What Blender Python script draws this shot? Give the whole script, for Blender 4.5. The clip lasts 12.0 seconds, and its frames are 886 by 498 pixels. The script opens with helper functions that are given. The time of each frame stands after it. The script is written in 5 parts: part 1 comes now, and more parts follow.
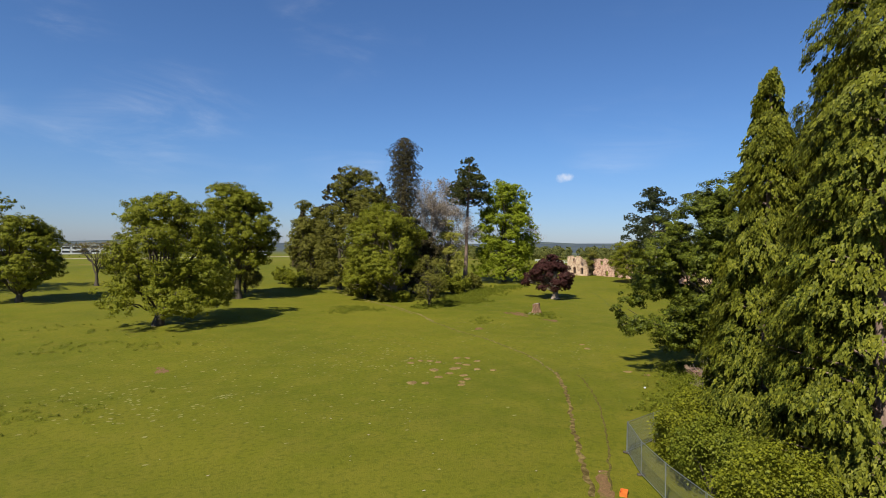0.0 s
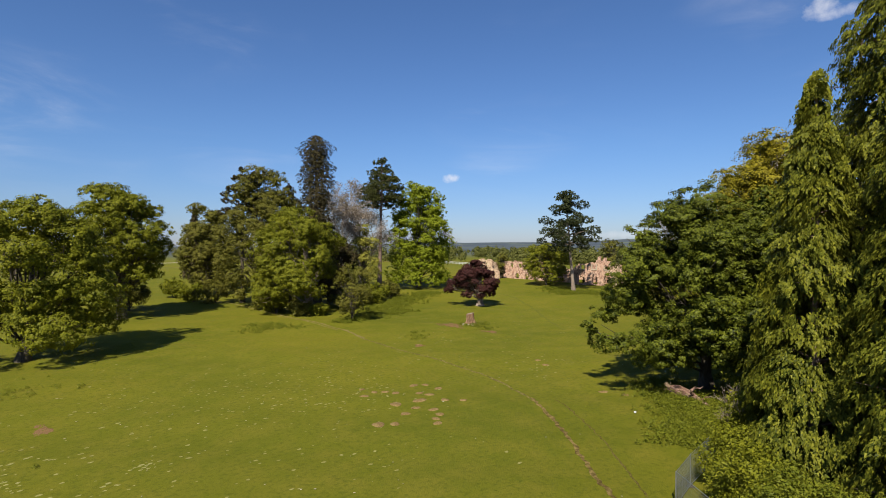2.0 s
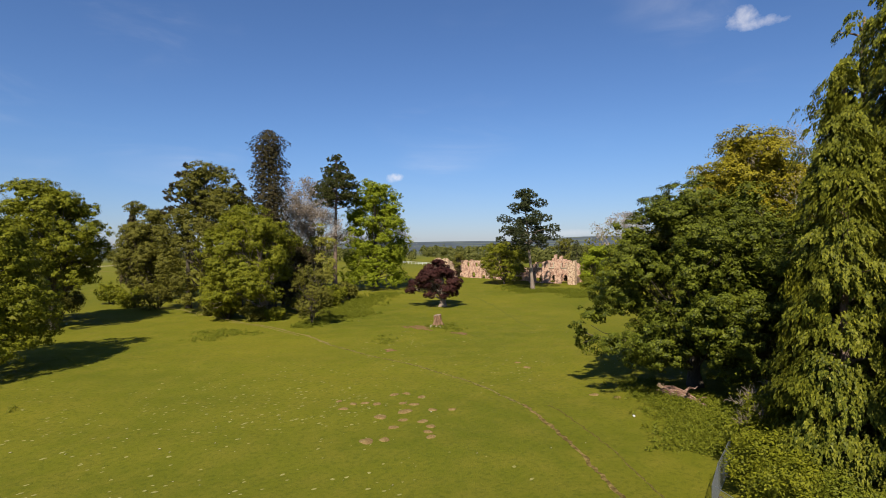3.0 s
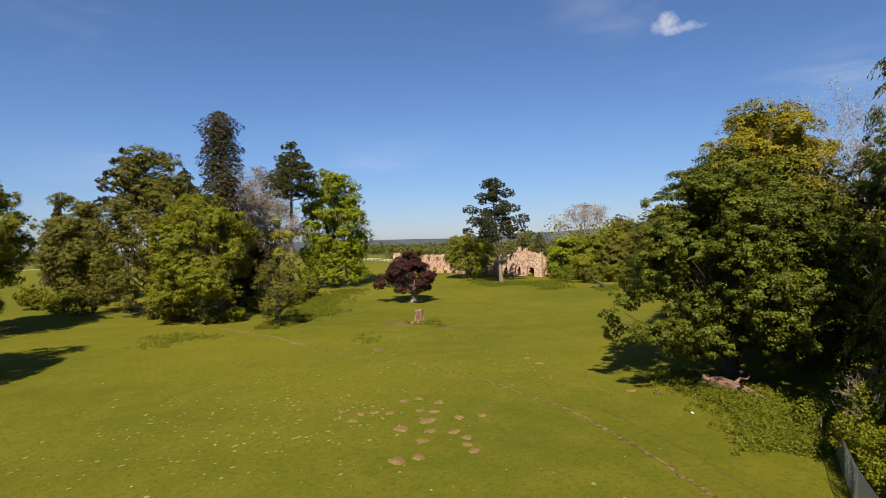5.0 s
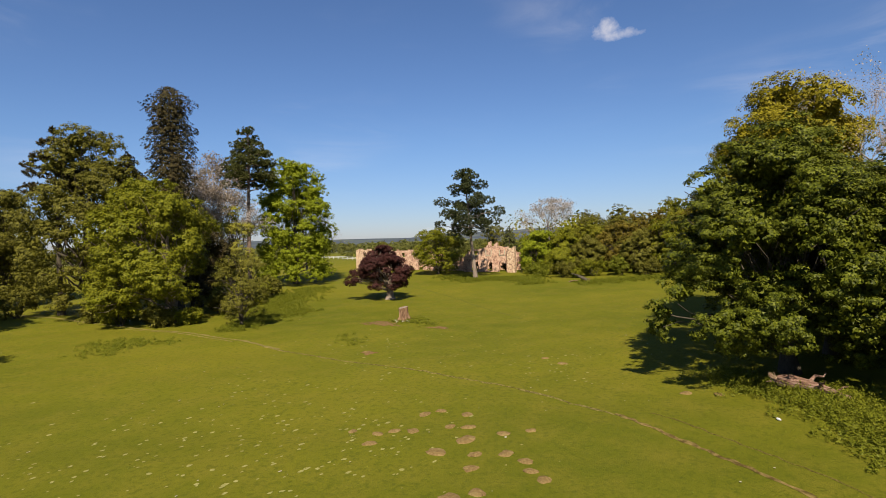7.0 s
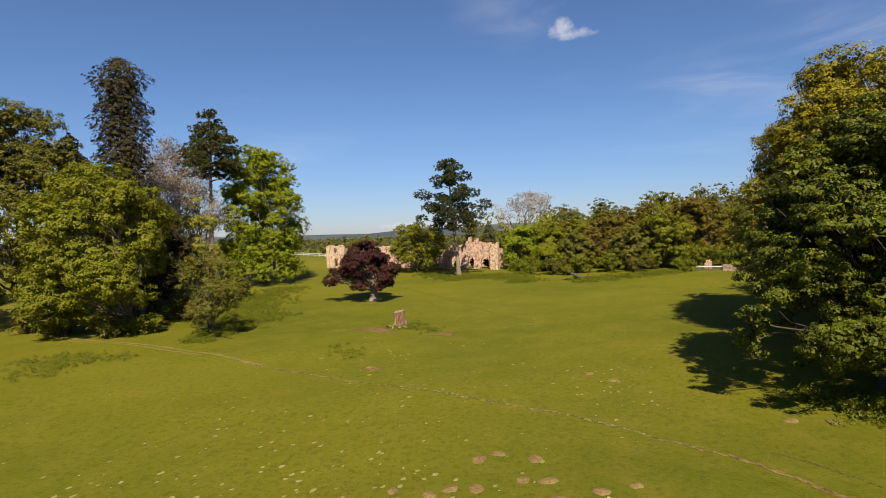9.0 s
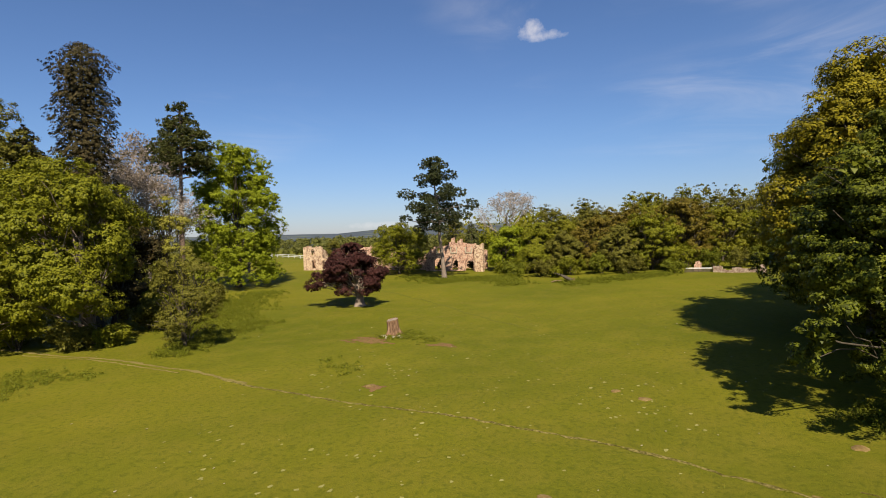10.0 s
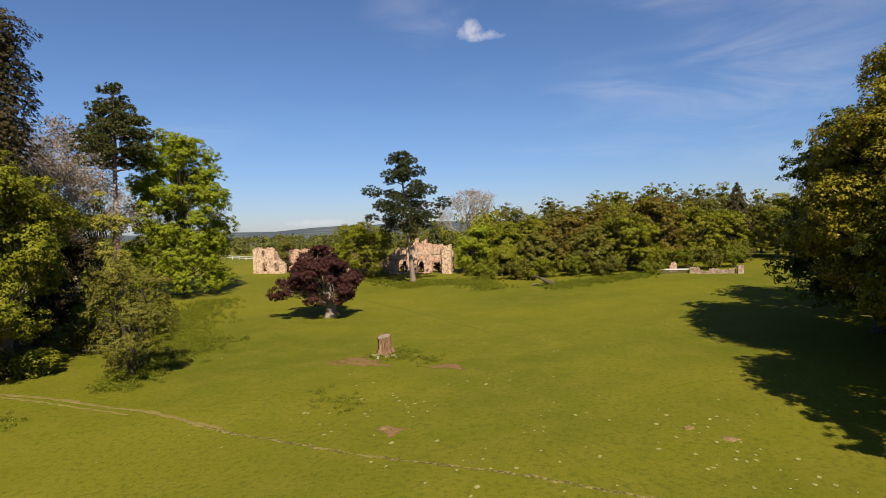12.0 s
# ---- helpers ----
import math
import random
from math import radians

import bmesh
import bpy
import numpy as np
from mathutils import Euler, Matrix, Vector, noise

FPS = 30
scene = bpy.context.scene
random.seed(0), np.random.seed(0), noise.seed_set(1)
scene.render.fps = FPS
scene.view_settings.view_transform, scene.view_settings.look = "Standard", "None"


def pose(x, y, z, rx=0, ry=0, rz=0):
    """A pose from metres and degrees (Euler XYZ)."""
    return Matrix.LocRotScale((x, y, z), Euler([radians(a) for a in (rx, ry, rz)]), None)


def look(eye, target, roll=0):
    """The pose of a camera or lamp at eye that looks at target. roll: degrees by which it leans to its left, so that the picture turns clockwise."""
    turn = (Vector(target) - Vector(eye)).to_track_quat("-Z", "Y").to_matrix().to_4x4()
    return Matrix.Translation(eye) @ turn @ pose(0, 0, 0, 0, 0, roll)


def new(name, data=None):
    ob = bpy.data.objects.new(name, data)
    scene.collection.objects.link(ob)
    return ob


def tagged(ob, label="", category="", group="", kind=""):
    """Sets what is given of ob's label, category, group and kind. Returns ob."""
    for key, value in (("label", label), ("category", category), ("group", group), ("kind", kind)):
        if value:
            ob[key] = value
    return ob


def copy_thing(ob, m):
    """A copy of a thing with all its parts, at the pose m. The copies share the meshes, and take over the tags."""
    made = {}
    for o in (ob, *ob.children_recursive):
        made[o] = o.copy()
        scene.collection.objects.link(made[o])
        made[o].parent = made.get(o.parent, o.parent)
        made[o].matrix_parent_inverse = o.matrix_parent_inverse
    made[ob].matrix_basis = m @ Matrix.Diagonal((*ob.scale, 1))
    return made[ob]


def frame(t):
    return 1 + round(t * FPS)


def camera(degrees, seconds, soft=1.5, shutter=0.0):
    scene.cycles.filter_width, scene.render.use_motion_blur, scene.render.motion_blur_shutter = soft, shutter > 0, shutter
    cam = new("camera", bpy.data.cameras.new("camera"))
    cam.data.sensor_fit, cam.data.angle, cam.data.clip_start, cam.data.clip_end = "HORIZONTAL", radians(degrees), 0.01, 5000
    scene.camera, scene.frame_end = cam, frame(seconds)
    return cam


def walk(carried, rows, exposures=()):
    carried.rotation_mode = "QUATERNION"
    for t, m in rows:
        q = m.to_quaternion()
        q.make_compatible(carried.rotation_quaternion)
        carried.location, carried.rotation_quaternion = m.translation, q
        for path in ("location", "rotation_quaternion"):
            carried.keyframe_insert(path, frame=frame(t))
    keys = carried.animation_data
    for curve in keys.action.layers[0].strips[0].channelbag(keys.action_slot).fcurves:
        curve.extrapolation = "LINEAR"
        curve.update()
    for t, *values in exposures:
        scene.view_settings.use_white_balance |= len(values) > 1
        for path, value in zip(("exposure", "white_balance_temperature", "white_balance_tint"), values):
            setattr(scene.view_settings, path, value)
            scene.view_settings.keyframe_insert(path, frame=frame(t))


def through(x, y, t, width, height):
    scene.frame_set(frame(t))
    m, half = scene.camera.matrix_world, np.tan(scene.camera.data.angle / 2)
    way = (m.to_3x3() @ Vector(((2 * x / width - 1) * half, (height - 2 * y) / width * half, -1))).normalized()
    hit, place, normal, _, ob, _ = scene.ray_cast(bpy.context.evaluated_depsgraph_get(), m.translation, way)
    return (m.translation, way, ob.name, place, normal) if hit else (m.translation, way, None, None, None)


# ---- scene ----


cam = camera(77.6, 12.0, soft=0.5)
PATH = [
    (0, (-0.495, 1.748, 14.069), (0.54, 3.459, 14.05), 0.8),
    (0.5, (-0.977, 4.33, 14.455), (0.134, 5.993, 14.434), 0.6),
    (1, (-1.447, 6.941, 14.864), (-0.246, 8.54, 14.842), 0.4),
    (1.5, (-1.853, 9.567, 15.203), (-0.56, 11.093, 15.184), 0.1),
    (2, (-2.16, 12.196, 15.415), (-0.804, 13.666, 15.399), -0.0),
    (2.5, (-2.342, 14.813, 15.476), (-0.924, 16.223, 15.46), -0.3),
    (3, (-2.385, 17.408, 15.385), (-0.889, 18.734, 15.366), -0.5),
    (5, (-1.053, 27.429, 13.997), (0.579, 28.584, 13.968), -1.4),
    (5.5, (-0.352, 29.84, 13.573), (1.317, 30.941, 13.543), -1.4),
    (6, (0.487, 32.222, 13.189), (2.202, 33.251, 13.155), -1.5),
    (6.5, (1.456, 34.585, 12.872), (3.183, 35.593, 12.839), -1.6),
    (8.5, (6.467, 44.038, 12.532), (8.247, 44.949, 12.48), -1.7),
    (9, (7.946, 46.44, 12.662), (9.75, 47.303, 12.608), -1.7),
    (9.5, (9.481, 48.859, 12.846), (11.304, 49.679, 12.79), -1.7),
    (10, (11.046, 51.282, 13.058), (12.892, 52.05, 13.0), -1.7),
    (10.5, (12.608, 53.686, 13.273), (14.468, 54.418, 13.214), -1.7),
    (11, (14.122, 56.033, 13.468), (15.999, 56.723, 13.405), -1.7),
    (11.5, (15.532, 58.271, 13.628), (17.43, 58.898, 13.56), -1.6),
    (12, (16.766, 60.325, 13.753), (18.684, 60.887, 13.681), -1.7),
]
walk(cam, [(t, look(eye, target, roll)) for t, eye, target, roll in PATH],
     [(0, 0.60, 6250, 6), (3, 0.65, 6560, 9), (6, 0.67, 6950, 10), (9, 0.68, 7080, 10), (12, 0.68, 7020, 10)])

# ---- world, sun, exposure ----
SUN_EL, SUN_AZ = 47.0, 240.0          # degrees; azimuth clockwise from +y
world = bpy.data.worlds.new("sky")
scene.world = world
world.use_nodes = True
wt = world.node_tree
wt.nodes.clear()


def wnode(kind, operation=""):
    n = wt.nodes.new(kind)
    if operation:
        n.operation = operation
    return n


def wlink(a, b):
    wt.links.new(a, b)


def wmath(op, a, b=None, c=None):
    n = wnode("ShaderNodeMath", operation=op)
    for i, v in enumerate((a, b, c)):
        if v is None:
            continue
        if isinstance(v, (int, float)):
            n.inputs[i].default_value = v
        else:
            wlink(v, n.inputs[i])
    return n.outputs[0]


sky = wnode("ShaderNodeTexSky")
sky.sky_type, sky.sun_disc = "NISHITA", False
sky.sun_elevation, sky.sun_rotation = radians(SUN_EL), radians(SUN_AZ)
sky.altitude, sky.air_density, sky.dust_density, sky.ozone_density = 60.0, 1.0, 0.25, 4.5
coord = wnode("ShaderNodeTexCoord").outputs["Generated"]


def wnoise(vector, scale, detail=5.0, rough=0.55, distortion=0.0):
    n = wnode("ShaderNodeTexNoise")
    wlink(vector, n.inputs["Vector"])
    n.inputs["Scale"].default_value, n.inputs["Detail"].default_value = scale, detail
    n.inputs["Roughness"].default_value, n.inputs["Distortion"].default_value = rough, distortion
    return n.outputs["Fac"]


def wstretch(vector, turn, size):
    n = wnode("ShaderNodeMapping")
    wlink(vector, n.inputs["Vector"])
    n.inputs["Rotation"].default_value = turn
    n.inputs["Scale"].default_value = size
    return n.outputs["Vector"]


def heading(az, el):
    a, e = radians(az), radians(el)
    return Vector((math.sin(a) * math.cos(e), math.cos(a) * math.cos(e), math.sin(e)))


def puff(az, el, wide, tall, scale, edge=0.35):
    """A small cumulus in one direction of the sky, with a ragged outline."""
    d = heading(az, el)
    side = d.cross(Vector((0, 0, 1))).normalized()
    up = side.cross(d)
    dots = []
    for axis, size in ((side, wide), (up, tall)):
        n = wnode("ShaderNodeVectorMath", operation="DOT_PRODUCT")
        wlink(coord, n.inputs[0])
        n.inputs[1].default_value = axis
        dots.append((n.outputs["Value"], axis.dot(d), size))
    n = wnode("ShaderNodeVectorMath", operation="DOT_PRODUCT")
    wlink(coord, n.inputs[0])
    n.inputs[1].default_value = d
    front = wmath("GREATER_THAN", n.outputs["Value"], 0.8)
    x = wmath("DIVIDE", dots[0][0], radians(wide))
    y = wmath("DIVIDE", dots[1][0], radians(tall))
    r = wmath("ADD", wmath("MULTIPLY", x, x), wmath("MULTIPLY", y, y))
    body = wmath("SUBTRACT", 1.0, r)
    rag = wmath("MULTIPLY", wmath("SUBTRACT", wnoise(coord, scale, 5.0, 0.62), 0.5), 3.2)
    v = wmath("DIVIDE", wmath("ADD", body, rag), 1.0 / edge)
    n = wnode("ShaderNodeClamp")
    wlink(v, n.inputs["Value"])
    return wmath("MULTIPLY", n.outputs[0], front)


def ramp01(v, a, b):
    n = wnode("ShaderNodeMapRange")
    n.interpolation_type = "SMOOTHSTEP"
    wlink(v, n.inputs["Value"])
    n.inputs["From Min"].default_value, n.inputs["From Max"].default_value = a, b
    return n.outputs["Result"]


# cirrus: two sheets of drawn-out streaks and one broad veil
split = wnode("ShaderNodeSeparateXYZ")
wlink(coord, split.inputs[0])
streak = wnoise(wstretch(coord, (0.0, 0.12, 0.5), (1.5, 1.2, 6.0)), 2.2, 6.0, 0.6, 0.6)
veil = wnoise(wstretch(coord, (0.1, 0.0, 0.3), (1.8, 1.0, 3.0)), 1.9, 3.0, 0.5)
wisp = wmath("MULTIPLY", ramp01(streak, 0.42, 0.85), ramp01(veil, 0.42, 0.66))
high = wmath("MULTIPLY", ramp01(split.outputs["Z"], 0.03, 0.16), 0.30)
wisp = wmath("MULTIPLY", wisp, high)
cumulus = wmath("MAXIMUM", puff(77.0, 19.4, 1.5, 1.0, 40.0, 0.36), puff(78.0, 18.9, 2.1, 0.55, 40.0, 0.36))
cumulus = wmath("MAXIMUM", cumulus, puff(43.5, 6.8, 0.95, 0.55, 60.0, 0.5))
bank = wmath("MULTIPLY", puff(61.0, 1.0, 3.2, 0.4, 50.0, 0.3), 0.6)
cover = wmath("MAXIMUM", wmath("MAXIMUM", wisp, wmath("MULTIPLY", cumulus, 0.95)), bank)
mixed = wnode("ShaderNodeMixRGB")
wlink(cover, mixed.inputs["Fac"])
tint = wnode("ShaderNodeMixRGB")
tint.blend_type = "MULTIPLY"
tint.inputs["Fac"].default_value = 1.0
haze = wnode("ShaderNodeMixRGB")
haze.inputs["Color1"].default_value, haze.inputs["Color2"].default_value = (0.74, 0.81, 1.12, 1), (0.79, 0.96, 1.24, 1)
wlink(ramp01(split.outputs["Z"], -0.02, 0.20), haze.inputs["Fac"])
wlink(haze.outputs[0], tint.inputs["Color2"])
wlink(sky.outputs[0], tint.inputs["Color1"])
wlink(tint.outputs[0], mixed.inputs["Color1"])
mixed.inputs["Color2"].default_value = (10.5, 10.2, 10.6, 1)
back = wnode("ShaderNodeBackground")
wlink(mixed.outputs[0], back.inputs["Color"])
back.inputs["Strength"].default_value = 0.058
wlink(back.outputs[0], wnode("ShaderNodeOutputWorld").inputs["Surface"])

sun = new("sun", bpy.data.lights.new("sun", "SUN"))
sun.data.energy, sun.data.angle, sun.data.color = 5.0, radians(0.53), (1.0, 0.94, 0.83)
sun.matrix_world = look(heading(SUN_AZ, SUN_EL) * 300, (0, 0, 0))



# ---- materials ----
def material(name):
    m = bpy.data.materials.new(name)
    m.use_nodes = True
    t = m.node_tree
    return m, t, t.nodes["Principled BSDF"]


def add(t, kind, operation="", blend=""):
    n = t.nodes.new(kind)
    if operation:
        n.operation = operation
    if blend:
        n.blend_type = blend
    return n


def tex(t, scale, detail=4.0, rough=0.55, kind="Object", size=None):
    n = add(t, "ShaderNodeTexNoise")
    n.inputs["Scale"].default_value, n.inputs["Detail"].default_value, n.inputs["Roughness"].default_value = scale, detail, rough
    src = add(t, "ShaderNodeTexCoord").outputs[kind] if kind == "Object" else add(t, "ShaderNodeNewGeometry").outputs["Position"]
    if size:
        mp = add(t, "ShaderNodeMapping")
        mp.inputs["Scale"].default_value = size
        t.links.new(src, mp.inputs["Vector"])
        src = mp.outputs["Vector"]
    t.links.new(src, n.inputs["Vector"])
    return n.outputs["Fac"]


def ramp(t, fac, stops):
    n = add(t, "ShaderNodeValToRGB")
    els = n.color_ramp.elements
    while len(els) < len(stops):
        els.new(0.5)
    for e, (p, c) in zip(els, stops):
        e.position, e.color = p, (*c, 1)
    t.links.new(fac, n.inputs["Fac"])
    return n.outputs["Color"]


def mix(t, fac, a, b, mode="MIX"):
    n = add(t, "ShaderNodeMixRGB", blend=mode)
    for sock, v in zip(n.inputs, (fac, a, b)):
        if isinstance(v, (int, float)):
            sock.default_value = v
        elif isinstance(v, tuple):
            sock.default_value = (*v, 1)
        else:
            t.links.new(v, sock)
    return n.outputs[0]


def bump(t, bsdf, height, strength, distance):
    n = add(t, "ShaderNodeBump")
    n.inputs["Strength"].default_value, n.inputs["Distance"].default_value = strength, distance
    t.links.new(height, n.inputs["Height"])
    t.links.new(n.outputs[0], bsdf.inputs["Normal"])


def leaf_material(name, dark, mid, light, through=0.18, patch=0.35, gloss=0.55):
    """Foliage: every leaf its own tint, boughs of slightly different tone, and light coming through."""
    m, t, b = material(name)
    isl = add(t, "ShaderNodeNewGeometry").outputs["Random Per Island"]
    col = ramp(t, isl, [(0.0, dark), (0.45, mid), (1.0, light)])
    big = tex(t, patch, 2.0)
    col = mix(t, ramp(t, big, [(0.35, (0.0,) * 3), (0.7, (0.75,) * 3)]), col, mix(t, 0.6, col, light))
    t.links.new(col, b.inputs["Base Color"])
    b.inputs["Roughness"].default_value = gloss
    b.inputs["Specular IOR Level"].default_value = 0.10
    tr = add(t, "ShaderNodeBsdfTranslucent")
    t.links.new(mix(t, 1.0, col, (1.0, 1.0, 0.45), "MULTIPLY"), tr.inputs["Color"])
    ms = add(t, "ShaderNodeMixShader")
    ms.inputs["Fac"].default_value = through
    t.links.new(b.outputs[0], ms.inputs[1])
    t.links.new(tr.outputs[0], ms.inputs[2])
    t.links.new(ms.outputs[0], t.nodes["Material Output"].inputs["Surface"])
    return m


def rough_material(name, stops, scale=2.0, fine=14.0, relief=0.03, size=None, roughness=0.9):
    m, t, b = material(name)
    a, f = tex(t, scale, 5.0, 0.6, "Object", size), tex(t, fine, 4.0, 0.65, "Object", size)
    col = mix(t, 0.55, ramp(t, a, stops), ramp(t, f, stops))
    t.links.new(col, b.inputs["Base Color"])
    b.inputs["Roughness"].default_value = roughness
    b.inputs["Specular IOR Level"].default_value = 0.12 if roughness > 0.8 else 0.4
    bump(t, b, f, 0.8, relief)
    return m


def grass_material():
    m, t, b = material("grass")
    w = "World"
    broad = tex(t, 0.035, 3.0, 0.5, w)
    blotch = tex(t, 0.33, 4.0, 0.6, w)
    tuft = tex(t, 2.6, 4.0, 0.7, w)
    blade = tex(t, 16.0, 3.0, 0.75, w)
    col = ramp(t, broad, [(0.3, (0.093, 0.100, 0.007)), (0.52, (0.127, 0.123, 0.009)), (0.72, (0.157, 0.140, 0.011))])
    col = mix(t, ramp(t, blotch, [(0.42, (0,) * 3), (0.74, (0.6,) * 3)]), col, (0.171, 0.141, 0.017))
    col = mix(t, ramp(t, tuft, [(0.36, (0.55,) * 3), (0.5, (0,) * 3)]), col, (0.064, 0.076, 0.006))
    col = mix(t, ramp(t, tuft, [(0.62, (0,) * 3), (0.8, (0.5,) * 3)]), col, (0.207, 0.165, 0.029))
    col = mix(t, ramp(t, blade, [(0.3, (0.5,) * 3), (0.5, (0.0,) * 3)]), col, (0.051, 0.062, 0.006))
    # farther fields: hay, plough and wooded slopes, with distance haze painted into their colour
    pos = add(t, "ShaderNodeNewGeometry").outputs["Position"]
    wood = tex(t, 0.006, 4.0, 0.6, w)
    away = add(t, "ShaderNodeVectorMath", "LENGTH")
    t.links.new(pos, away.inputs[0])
    far_haze = add(t, "ShaderNodeMapRange")
    far_haze.inputs["From Min"].default_value, far_haze.inputs["From Max"].default_value = 500.0, 1400.0
    t.links.new(away.outputs["Value"], far_haze.inputs["Value"])
    hazy_slope = ramp(t, wood, [(0.35, (0.052, 0.062, 0.078)), (0.52, (0.066, 0.078, 0.088)), (0.62, (0.105, 0.118, 0.085))])
    col = mix(t, far_haze.outputs["Result"], col, hazy_slope)
    t.links.new(col, b.inputs["Base Color"])
    b.inputs["Roughness"].default_value = 0.85
    b.inputs["Specular IOR Level"].default_value = 0.06
    h = add(t, "ShaderNodeMath", operation="ADD")
    t.links.new(tuft, h.inputs[0])
    t.links.new(blade, h.inputs[1])
    bump(t, b, h.outputs[0], 0.7, 0.10)
    return m


def brick_material(name, red, pale, stone):
    m, t, b = material(name)
    br = add(t, "ShaderNodeTexBrick")
    br.inputs["Scale"].default_value = 1.0
    for key, v in (("Brick Width", 0.24), ("Row Height", 0.085), ("Mortar Size", 0.012), ("Bias", 0.1)):
        br.inputs[key].default_value = v
    br.inputs["Color1"].default_value = (*red, 1)
    br.inputs["Color2"].default_value = (*pale, 1)
    br.inputs["Mortar"].default_value = (0.52, 0.44, 0.33, 1)
    src = add(t, "ShaderNodeTexCoord").outputs["Object"]
    sep = add(t, "ShaderNodeSeparateXYZ")
    t.links.new(src, sep.inputs[0])
    s = add(t, "ShaderNodeMath", operation="ADD")
    t.links.new(sep.outputs[0], s.inputs[0])
    t.links.new(sep.outputs[1], s.inputs[1])
    c = add(t, "ShaderNodeCombineXYZ")
    t.links.new(s.outputs[0], c.inputs[0])
    t.links.new(sep.outputs[2], c.inputs[1])
    t.links.new(c.outputs[0], br.inputs["Vector"])
    stain, patchy = tex(t, 0.6, 5.0, 0.65), tex(t, 1.9, 5.0, 0.74)
    col = mix(t, ramp(t, stain, [(0.4, (0,) * 3), (0.62, (0.8,) * 3)]), br.outputs["Color"], stone)
    col = mix(t, ramp(t, patchy, [(0.40, (0.85,) * 3), (0.52, (0,) * 3)]), col, (0.152, 0.080, 0.056))
    col = mix(t, ramp(t, patchy, [(0.54, (0,) * 3), (0.66, (0.6,) * 3)]), col, (0.528, 0.440, 0.336))
    t.links.new(col, b.inputs["Base Color"])
    b.inputs["Roughness"].default_value = 0.92
    bump(t, b, patchy, 0.6, 0.05)
    return m


def worn_material(name, soil, pale, bare=0.5, grain=9.0):
    """Trodden ground: soil showing through thin grass."""
    m, t, b = material(name)
    cover, crumbs = tex(t, 1.6, 5.0, 0.7, "World"), tex(t, grain, 4.0, 0.7, "World")
    dirt = mix(t, ramp(t, crumbs, [(0.4, (0,) * 3), (0.65, (1,) * 3)]), soil, pale)
    col = mix(t, ramp(t, cover, [(bare - 0.08, (1,) * 3), (bare + 0.08, (0,) * 3)]), (0.108, 0.108, 0.009), dirt)
    t.links.new(col, b.inputs["Base Color"])
    b.inputs["Roughness"].default_value, b.inputs["Specular IOR Level"].default_value = 0.9, 0.1
    bump(t, b, crumbs, 0.7, 0.04)
    return m


MAT_GRASS = grass_material()
MAT_WORN_RED = worn_material("worn_red_soil", (0.120, 0.066, 0.026), (0.215, 0.125, 0.055), 0.62)
MAT_TRACK = worn_material("trodden_brown_track", (0.062, 0.052, 0.008), (0.235, 0.184, 0.060), 0.62, 3.4)
MAT_RUT = worn_material("bare_brown_rut", (0.068, 0.046, 0.011), (0.200, 0.140, 0.046), 0.88, 2.2)
MAT_WORN = worn_material("worn_turf", (0.048, 0.038, 0.006), (0.160, 0.123, 0.031), 0.62)
MAT_FAINT = worn_material("pressed_turf", (0.075, 0.075, 0.007), (0.138, 0.135, 0.012), 0.56)
MAT_PATCH = rough_material("bleached_turf", [(0.3, (0.160, 0.148, 0.038)), (0.55, (0.240, 0.220, 0.068)), (0.8, (0.336, 0.312, 0.128))], 0.9, 7.0, 0.03)
MAT_BRICK = brick_material("weathered_red_brick", (0.402, 0.155, 0.090), (0.517, 0.242, 0.149), (0.536, 0.348, 0.234))
MAT_BRICK_OLD = brick_material("sooty_garden_brick", (0.192, 0.096, 0.060), (0.264, 0.152, 0.096), (0.288, 0.208, 0.144))
MAT_BRICK_TAN = brick_material("weathered_tan_brick", (0.430, 0.222, 0.117), (0.517, 0.309, 0.170), (0.574, 0.425, 0.271))
MAT_BARK = rough_material("bark", [(0.3, (0.036, 0.029, 0.021)), (0.6, (0.096, 0.078, 0.056)), (0.8, (0.160, 0.136, 0.100))], 1.5, 9.0, 0.06, (1, 1, 0.25))
MAT_PINE_BARK = rough_material("pine_bark", [(0.3, (0.108, 0.070, 0.050)), (0.6, (0.259, 0.178, 0.134)), (0.85, (0.356, 0.281, 0.224))], 1.2, 8.0, 0.06, (1, 1, 0.3))
MAT_PALE_BARK = rough_material("pale_bark", [(0.3, (0.116, 0.085, 0.061)), (0.55, (0.245, 0.190, 0.146)), (0.8, (0.340, 0.286, 0.231))], 1.2, 7.0, 0.05, (1, 1, 0.25))
MAT_ROTTEN = rough_material("rotten_red_wood", [(0.36, (0.030, 0.016, 0.010)), (0.5, (0.190, 0.105, 0.072)), (0.72, (0.440, 0.320, 0.250))], 2.4, 10.0, 0.06, (0.16, 1, 1))
MAT_STUMP = rough_material("red_brown_stump_wood", [(0.36, (0.040, 0.022, 0.013)), (0.5, (0.192, 0.108, 0.060)), (0.75, (0.376, 0.248, 0.152))], 2.2, 8.0, 0.08, (1, 1, 0.16))
MAT_DEAD = rough_material("dead_wood", [(0.3, (0.064, 0.040, 0.024)), (0.52, (0.216, 0.144, 0.088)), (0.8, (0.368, 0.288, 0.200))], 2.0, 11.0, 0.05, (1, 1, 0.2))
MAT_TWIG = rough_material("grey_twigs", [(0.3, (0.190, 0.146, 0.113)), (0.6, (0.336, 0.269, 0.222)), (0.8, (0.470, 0.398, 0.326))], 0.6, 5.0, 0.01)
